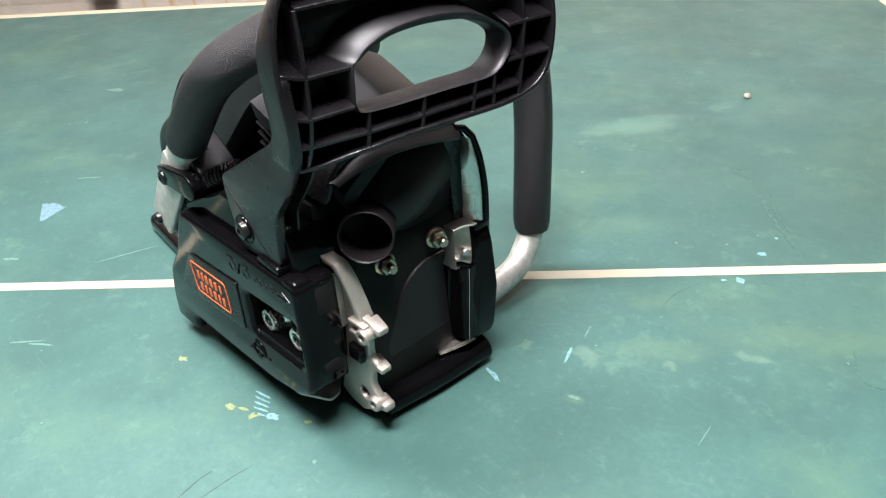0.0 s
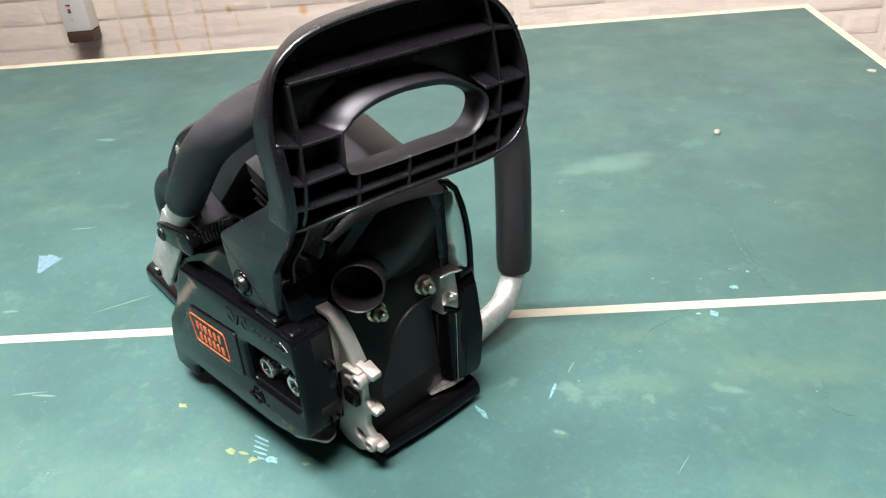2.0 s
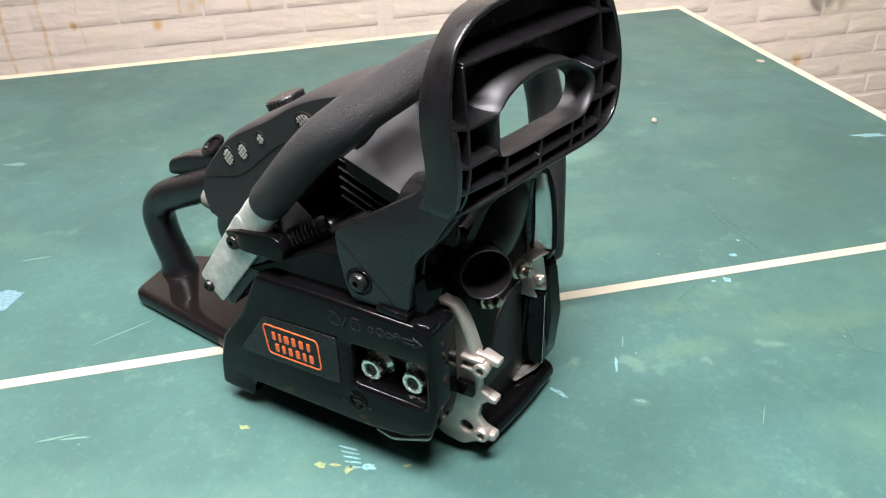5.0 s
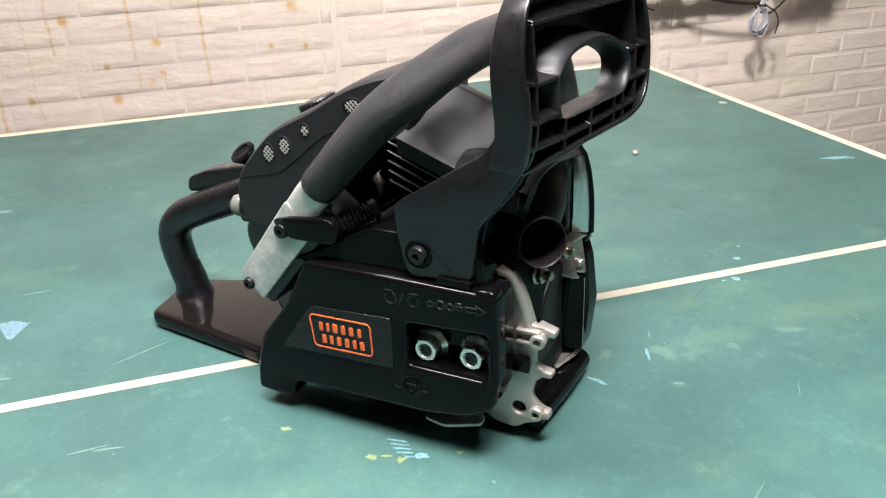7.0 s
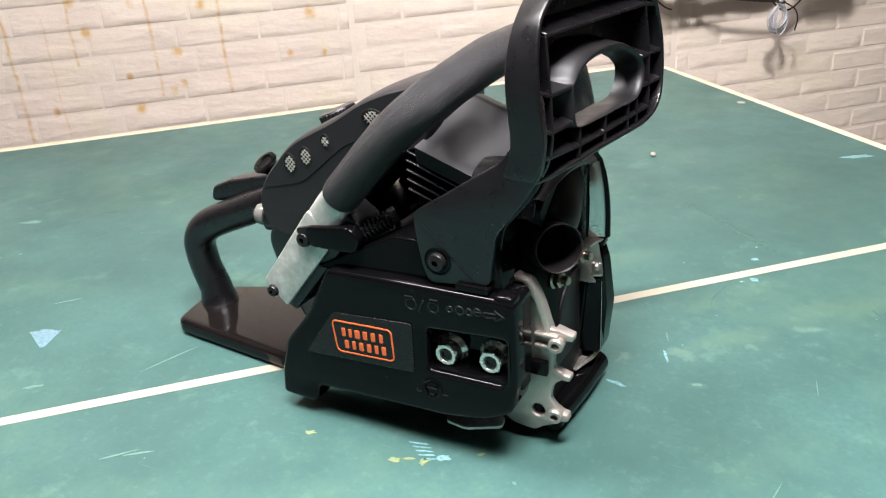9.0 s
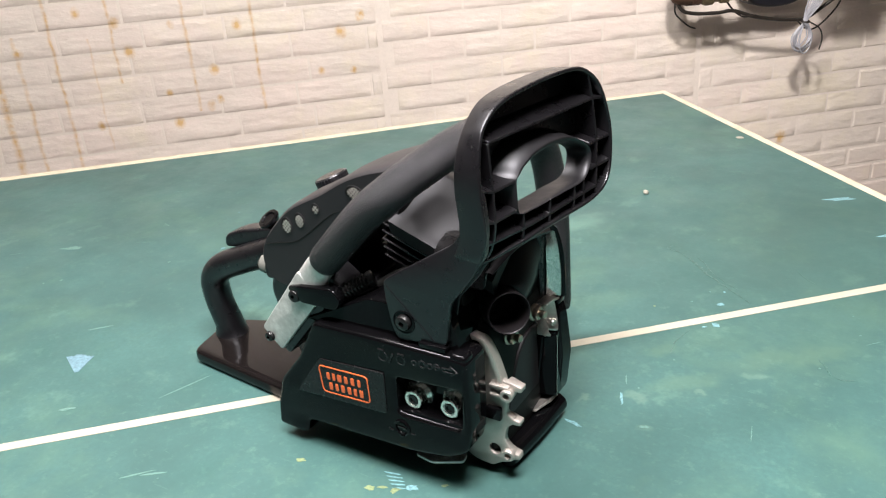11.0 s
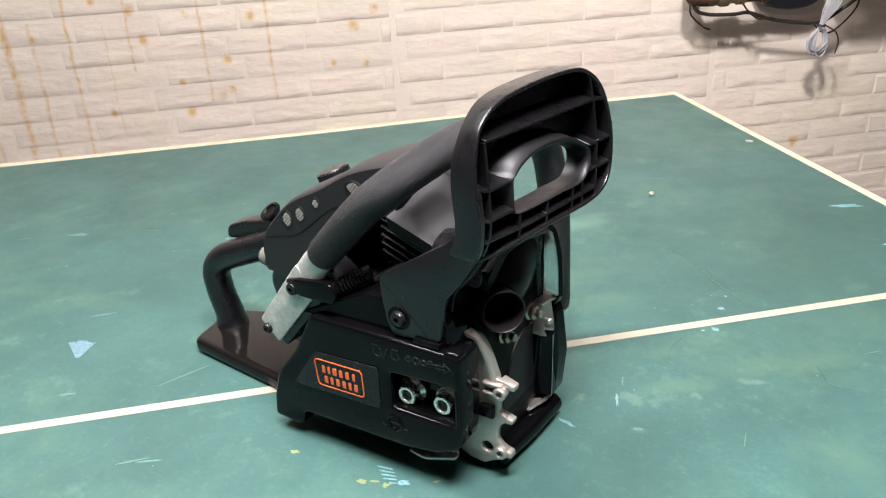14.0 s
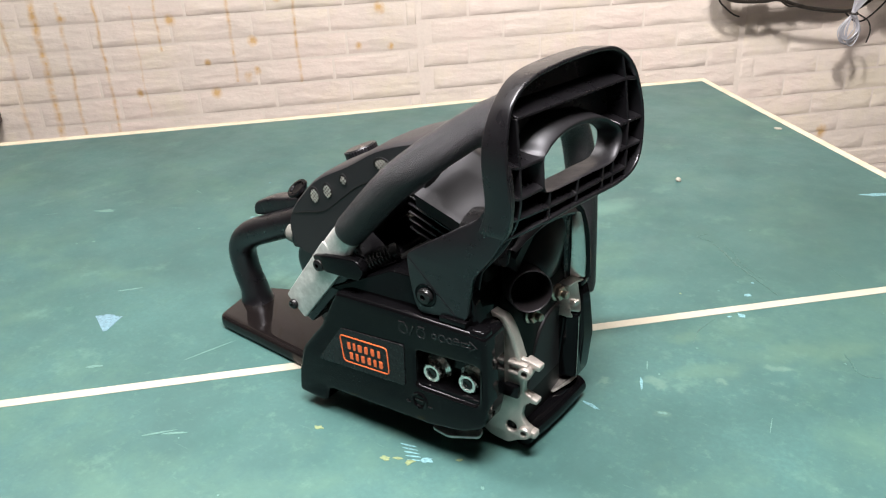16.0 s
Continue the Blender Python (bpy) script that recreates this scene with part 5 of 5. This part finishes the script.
spot(-0.030, -0.010, 0.012, 0.008, 20, M_BLUE, ragged=0.6)
spot(-0.229, -0.094, 0.030, 0.0022, 48, M_CHALK, "scratch", ragged=0.2)
spot(-0.218, -0.088, 0.024, 0.0025, 38, M_CHALK, "scratch", ragged=0.3)
spot(-0.360, -0.065, 0.020, 0.006, 40, M_CHALK, ragged=0.6)


def stroke(pts, width, mat, name, label="", h=0.00015):
    """A thin uneven line drawn along a path on the table."""
    path = spline([(x, y, 0) for x, y in pts], 8)
    bm = bmesh.new()
    rows = []
    for k, p in enumerate(path):
        t = (path[min(k + 1, len(path) - 1)] - path[max(k - 1, 0)]).normalized()
        side = Vector((-t.y, t.x, 0)) * width * (0.25 + 0.75 * rng.random()) * (0.35 + 0.65 * math.sin(math.pi * (k + 0.5) / len(path))) / 2
        off = Vector((rng.uniform(-1, 1), rng.uniform(-1, 1), 0)) * width * 0.25
        rows.append([bm.verts.new(q) for q in (p + off + side, p + off - side, p + off - side * 0.9 + Vector((0, 0, h)), p + off + side * 0.9 + Vector((0, 0, h)))])
    for r0, r1 in zip(rows, rows[1:]):
        for k in range(4):
            bm.faces.new((r0[k], r0[(k + 1) % 4], r1[(k + 1) % 4], r1[k]))
    return part(name, bm, mat, table, label)


stroke([(-0.0185, -0.0595), (-0.0178, -0.0690), (-0.0160, -0.0775), (-0.0130, -0.0885), (-0.0125, -0.0960)], 0.0011, M_SOOT, "scratch", "thin black scratch")
stroke([(-0.0045, -0.0420), (-0.0055, -0.0530), (-0.0052, -0.0650), (-0.0050, -0.0790)], 0.0009, M_SOOT, "scratch", "thin black scratch")
for pts, width in (([(0.030, 0.452), (0.048, 0.434), (0.068, 0.412), (0.090, 0.392), (0.124, 0.363)], 0.0040), ([(0.045, 0.449), (0.058, 0.438), (0.066, 0.425), (0.078, 0.410), (0.104, 0.388)], 0.0022),
                   ([(0.020, 0.470), (0.012, 0.458), (0.030, 0.452)], 0.0024), ([(0.150, 0.455), (0.163, 0.438), (0.172, 0.430)], 0.0020), ([(0.196, 0.288), (0.205, 0.274), (0.211, 0.262)], 0.0030),
                   ([(0.214, 0.262), (0.221, 0.261), (0.228, 0.264)], 0.0028), ([(0.085, 0.290), (0.079, 0.262), (0.082, 0.240)], 0.0012)):
    stroke(pts, width, M_SCUFF, "scuff", "dark scuff mark")
spot(-0.010, 0.898, 0.014, 0.011, 0, M_CRUMB, label="cream paint drip near the edge", ragged=0.3, h=0.0012)
for k in range(90):
    d, n = rng.uniform(-0.6, 0.6), rng.uniform(-0.35, 0.85)
    p = at(d, n)
    if -0.34 < p.x < 0.06 and -0.01 < p.y < 0.24:
        continue
    s = rng.choice((0.0015, 0.002, 0.003, 0.005))
    if rng.random() < 0.35:
        spot(p.x, p.y, rng.uniform(0.012, 0.035), 0.0008, rng.uniform(0, 180), M_CHALK, "scratch", ragged=0.2, h=0.0001)
    else:
        spot(p.x, p.y, s * rng.uniform(1, 1.8), s, rng.uniform(0, 180), rng.choice((M_CHALK, M_CHALK, M_CHALK, M_BLUE)), ragged=0.5)

bm = bmesh.new()
bmesh.ops.create_icosphere(bm, subdivisions=2, radius=0.0038)
for v in bm.verts:
    v.co *= 1 + 0.35 * noise.noise(v.co * 260)
    v.co.z = max(-0.0025, v.co.z * 0.8)
bm.transform(Matrix.Translation((-0.066, 0.614, 0.0025)))
tagged(part("crumb", bm, M_CRUMB, None), "small pale crumb lying on the green table", "crumb")

# ---- pipe, cables and box on the brick wall ----
M_RUST = material("rusty_iron", (0.105, 0.055, 0.034), 0.6, metal=0.3, grain=0.35, grain_scale=200, bump=0.0003, spots=0.4, spot_scale=30)
M_BRASS = material("dull_brass", (0.27, 0.22, 0.13), 0.42, metal=0.7, grain=0.25, grain_scale=200, spots=0.4, spot_scale=40)
M_BLACKP = material("black_plastic_case", (0.012, 0.012, 0.018), 0.35, grain=0.1)
M_GREYC = material("grey_cable", (0.42, 0.42, 0.47), 0.4, grain=0.1)
M_BLACKC = material("black_cable", (0.020, 0.016, 0.013), 0.5, grain=0.1)
M_RED = material("red_mark", (0.45, 0.04, 0.03), 0.5, grain=0.1)
FIX = 1.69


def wall_curve(name, pts, r, mat, label, category, n=FIX, wave=0.0):
    path = spline([at(d, n + (p[0] if p else 0.0), z) for d, z, *p in pts], 8)
    return tagged(part(name, sweep(path, r, 10, up=(0, 0, 1)), mat, None), label, category)


pipe = empty("wall_pipe", at(1.15, FIX, 0.05))
tagged(pipe, "rusty iron pipe with brass fittings fixed along the brick wall", "pipe")
part("elbow", sweep(spline([at(1.035, FIX, 0.20), at(1.035, FIX, 0.075), at(1.045, FIX, 0.056), at(1.065, FIX, 0.053), at(1.10, FIX, 0.052)], 6), 0.014, 16, up=(0, 0, 1)), M_RUST, pipe, "rusty iron elbow")
part("collar", lathe([(0.0, 0), (0.018, 0), (0.018, 0.025), (0, 0.025)], aim(at(1.085, FIX, 0.052), D), 8), M_RUST, pipe)
part("valve_body", lathe([(0.0, 0), (0.016, 0), (0.022, 0.012), (0.022, 0.03), (0.015, 0.04), (0.015, 0.055), (0.020, 0.06), (0.020, 0.08), (0, 0.08)], aim(at(1.115, FIX, 0.052), D), 12), M_BRASS, pipe, "dull brass valve")
part("valve_handle", box(-0.03, 0.03, -0.006, 0.006, 0.02, 0.03, 0.003, 2, m=Matrix.Translation(at(1.15, FIX, 0.055)) @ ROOM), M_RUST, pipe)
part("coupling", lathe([(0.0, 0), (0.013, 0), (0.013, 0.05), (0.018, 0.052), (0.018, 0.075), (0, 0.075)], aim(at(1.195, FIX, 0.050), D), 16), M_RUST, pipe)
part("pipe_clip", box(-0.010, 0.010, 0.0, WALL + 0.006 - FIX, -0.018, 0.018, 0.003, 2, m=Matrix.Translation(at(1.08, FIX, 0.052)) @ ROOM), M_RUST, pipe)

# Unseen fitting and riser, added to cast the shadow right of the unit.
part("meter_body", lathe([(0.0, 0), (0.030, 0), (0.034, 0.010), (0.056, 0.020), (0.060, 0.055), (0.060, 0.120), (0.054, 0.150), (0.030, 0.165), (0.026, 0.200), (0, 0.200)], aim(at(1.450, 1.640, 0.140), D), 24), M_BRASS, pipe, "dull brass valve")
part("riser", sweep([at(1.560, 1.640, 0.190), at(1.560, 1.640, 0.420), at(1.560, WALL + 0.01, 0.450)], 0.014, 14, up=(0.3, 1, 0)), M_RUST, pipe)

unit = empty("wall_unit", at(1.36, FIX, 0.0))
tagged(unit, "black plastic device with a white label fixed to the brick wall", "device")
shell = smooth_outline([(1.262, 0.060), (1.270, 0.030), (1.300, 0.012), (1.360, 0.003), (1.420, 0.010), (1.455, 0.036), (1.462, 0.075), (1.440, 0.130), (1.360, 0.145), (1.285, 0.130)], 5)
part("case", plate(shell, (), 0.075, 0.010, ROOM @ Matrix(((1, 0, 0, 0), (0, 0, -1, FIX + 0.045), (0, 1, 0, 0), (0, 0, 0, 1)))), M_BLACKP, unit)
part("label_plate", box(1.285, 1.390, FIX + 0.0045, FIX + 0.008, 0.046, 0.120, 0.002, 1, m=ROOM), M_WHITE, unit, "white label")
wall_curve("cable", [(1.040, 0.110, 0.03), (1.050, 0.035), (1.091, 0.013), (1.169, 0.007), (1.217, 0.008), (1.293, -0.017), (1.387, -0.034), (1.450, -0.036), (1.497, -0.013), (1.565, 0.031), (1.66, 0.090, 0.05)], 0.0052, M_BLACKC,
           "black cable sagging along the brick wall", "cable")
wall_curve("cable", [(1.190, 0.040, -0.004), (1.205, 0.020, -0.006), (1.224, 0.002, -0.008), (1.249, -0.011, -0.006), (1.286, -0.011, -0.004), (1.300, -0.022)], 0.0026, M_BLACKC, "thin dark cable hanging beside the pipe", "cable")
wall_curve("cable", [(1.585, 0.120, 0.05), (1.586, 0.029, 0.03), (1.574, -0.019, 0.03), (1.518, -0.070, 0.03), (1.480, -0.073, 0.03), (1.440, -0.045, 0.02)], 0.0026, M_BLACKC, "dark cable looping down the brick wall", "cable")
wall_curve("cable", [(1.052, 0.050, 0.03), (1.062, 0.012, 0.045), (1.085, -0.012, 0.05), (1.112, -0.032, 0.055), (1.136, -0.042, 0.062)], 0.0024, M_BLACKC, "dark cable hanging behind the pipe", "cable")
bundle = empty("cable_bundle", at(1.43, FIX - 0.02, -0.05))
tagged(bundle, "coiled pale grey cable tied in a hanging bundle", "cable")
for k in range(13):
    o = (k - 6) * 0.0034
    w = 0.006 + 0.0016 * (k * 5 % 13)
    low = -0.112 - 0.0016 * (k * 7 % 13)
    front = FIX - 0.016 - 0.0012 * (k * 4 % 9)
    pts = [at(1.492 + o * 1.3, FIX - 0.016, 0.055), at(1.462 + o, front, 0.005), at(1.437 + o * 0.28, FIX - 0.020 - 0.0006 * (k % 5), -0.040), at(1.428 - w + o * 0.4, front, -0.080),
           at(1.426 - 0.6 * w + o * 0.5, front, low + 0.010), at(1.436 + o * 0.4, front, low), at(1.448 + 0.5 * w + o * 0.3, front, low + 0.018), at(1.452 + 0.4 * w + o * 0.2, front, -0.078), at(1.439 + o * 0.28, FIX - 0.022, -0.042)]
    part("strand", sweep(spline(pts, 7), 0.0016, 8, up=(0, 0, 1)), M_GREYC, bundle)
part("tie", lathe([(0.0125, -0.003), (0.014, 0.0), (0.0125, 0.003)], aim(at(1.436, FIX - 0.023, -0.040), (0.2, 0, 1)), 16), M_BLACKC, bundle, "black tie")
part("loose_end", sweep(spline([at(1.455, FIX - 0.02, -0.045), at(1.488, FIX - 0.02, -0.066), at(1.500, FIX - 0.02, -0.095), at(1.494, FIX - 0.02, -0.128)], 6), 0.0021, 8, up=(0, 0, 1)), M_BLACKC, bundle)

trunk = empty("socket_box", at(-0.92, WALL - 0.03, -0.13))
tagged(trunk, "upright white plastic socket strip with a brown end on the wall", "socket")
part("body", box(-0.969, -0.897, WALL - 0.050, WALL + 0.004, -0.139, 0.22, 0.004, 2, m=ROOM), M_WHITE, trunk)
part("end_cap", box(-0.968, -0.899, WALL - 0.049, WALL + 0.004, -0.168, -0.140, 0.003, 2, m=ROOM), M_BROWN, trunk, "brown end cap")
for z, mat, w in ((-0.070, M_RED, 0.012), (-0.082, M_RED, 0.008), (-0.088, M_BLACKP, 0.008), (-0.108, M_GREYC, 0.003)):
    part("mark", box(-0.941 - w / 2, -0.941 + w / 2, WALL - 0.0515, WALL - 0.049, z - 0.002, z + 0.002, 0.0005, 1, m=ROOM), mat, trunk)

# ---- wall bricks ----
ROW, LONG, GAP = 0.0645, 0.2040, 0.0066


def brick_mesh(length, height, seed):
    """One rough-faced brick: nearly flat, undercut below, with a slanting top edge and chipped ends."""
    r = random.Random(seed)
    bm = bmesh.new()
    nx, nz = 8, 5
    xs = [-0.5 * length, -0.5 * length + 0.0050] + [length * (i / 6 - 0.5) for i in range(1, 6)] + [0.5 * length - 0.0050, 0.5 * length]
    zs = [-0.5 * height, -0.5 * height + 0.0044, -0.2 * height, 0.1 * height, 0.5 * height - 0.0070, 0.5 * height]
    sag = r.uniform(-0.0006, 0.0020)
    grid = []
    for j in range(nz + 1):
        row = []
        for i in range(nx + 1):
            edge = i in (0, nx) or j in (0, nz)
            y = 0.0036 if edge else 0.0030 - 0.0008 * r.random() + 0.0004 * (j == nz - 1) - 0.7 * sag * (j < 3)
            x, z = xs[i], zs[j]
            if edge:
                z += (r.random() - 0.5) * 0.0010 * (0 < i < nx)
            else:
                x += (r.random() - 0.5) * 0.004
                z += (r.random() - 0.5) * (0.0016 if j in (1, nz - 1) else 0.006)
            row.append(bm.verts.new((x, y, z)))
        grid.append(row)
    for j in range(nz):
        for i in range(nx):
            bm.faces.new((grid[j][i], grid[j][i + 1], grid[j + 1][i + 1], grid[j + 1][i]))
    return bm


brick_meshes = [finish(brick_mesh(LONG - GAP, ROW - GAP, 50 + k), M_BRICK, 70) for k in range(8)]
far_verts, far_faces = [], []
PANELS = ((-3.3, 0.210, 0.0, -0.597, -0.434), (0.219, 1.157, 0.012, 0.245, 0.350), (1.168, 3.3, 0.030, 1.317, 1.215))
for p0_, p1_, shift, even, odd in PANELS:
    k0 = int((FLOOR - shift) / ROW) - 1
    for k in range(k0, 40):
        z = -0.003 + shift + ROW * k + ROW / 2
        if z - ROW / 2 < FLOOR or z + ROW / 2 > CEIL:
            continue
        start = even if k % 2 else odd
        i0 = math.floor((p0_ - start) / LONG)
        for i in range(i0, i0 + int((p1_ - p0_) / LONG) + 2):
            a, b = start + LONG * i, start + LONG * (i + 1)
            a, b = max(a, p0_), min(b, p1_)
            if b - a < 0.03:
                continue
            near = -1.36 < (a + b) / 2 < 1.80 and -0.46 < z < 0.30
            m = Matrix.Translation(at((a + b) / 2, WALL, z)) @ ROOM
            if near:
                me = rng.choice(brick_meshes)
                ob = new("brick", me)
                ob.matrix_world = m @ Matrix.Diagonal(((b - a - GAP) / (LONG - GAP), 1, 1, 1))
                ob.parent = brick_wall
            else:
                o = len(far_verts)
                hx, hz = (b - a - GAP) / 2, (ROW - GAP) / 2
                for dx, dy, dz in ((-1, 0.004, -1), (1, 0.004, -1), (1, 0.004, 1), (-1, 0.004, 1), (-0.95, 0.002, -0.90), (0.95, 0.002, -0.90), (0.95, 0.002, 0.75), (-0.95, 0.002, 0.75)):
                    far_verts.append(m @ Vector((dx * hx, dy, dz * hz)))
                far_faces += [tuple(o + q for q in f) for f in ((4, 5, 6, 7), (0, 1, 5, 4), (1, 2, 6, 5), (2, 3, 7, 6), (3, 0, 4, 7))]
me = bpy.data.meshes.new("far_bricks")
me.from_pydata(far_verts, [], far_faces)
me.materials.append(M_BRICK)
far = new("far_bricks", me)
far.parent = brick_wall
tagged(far, kind="stuff")
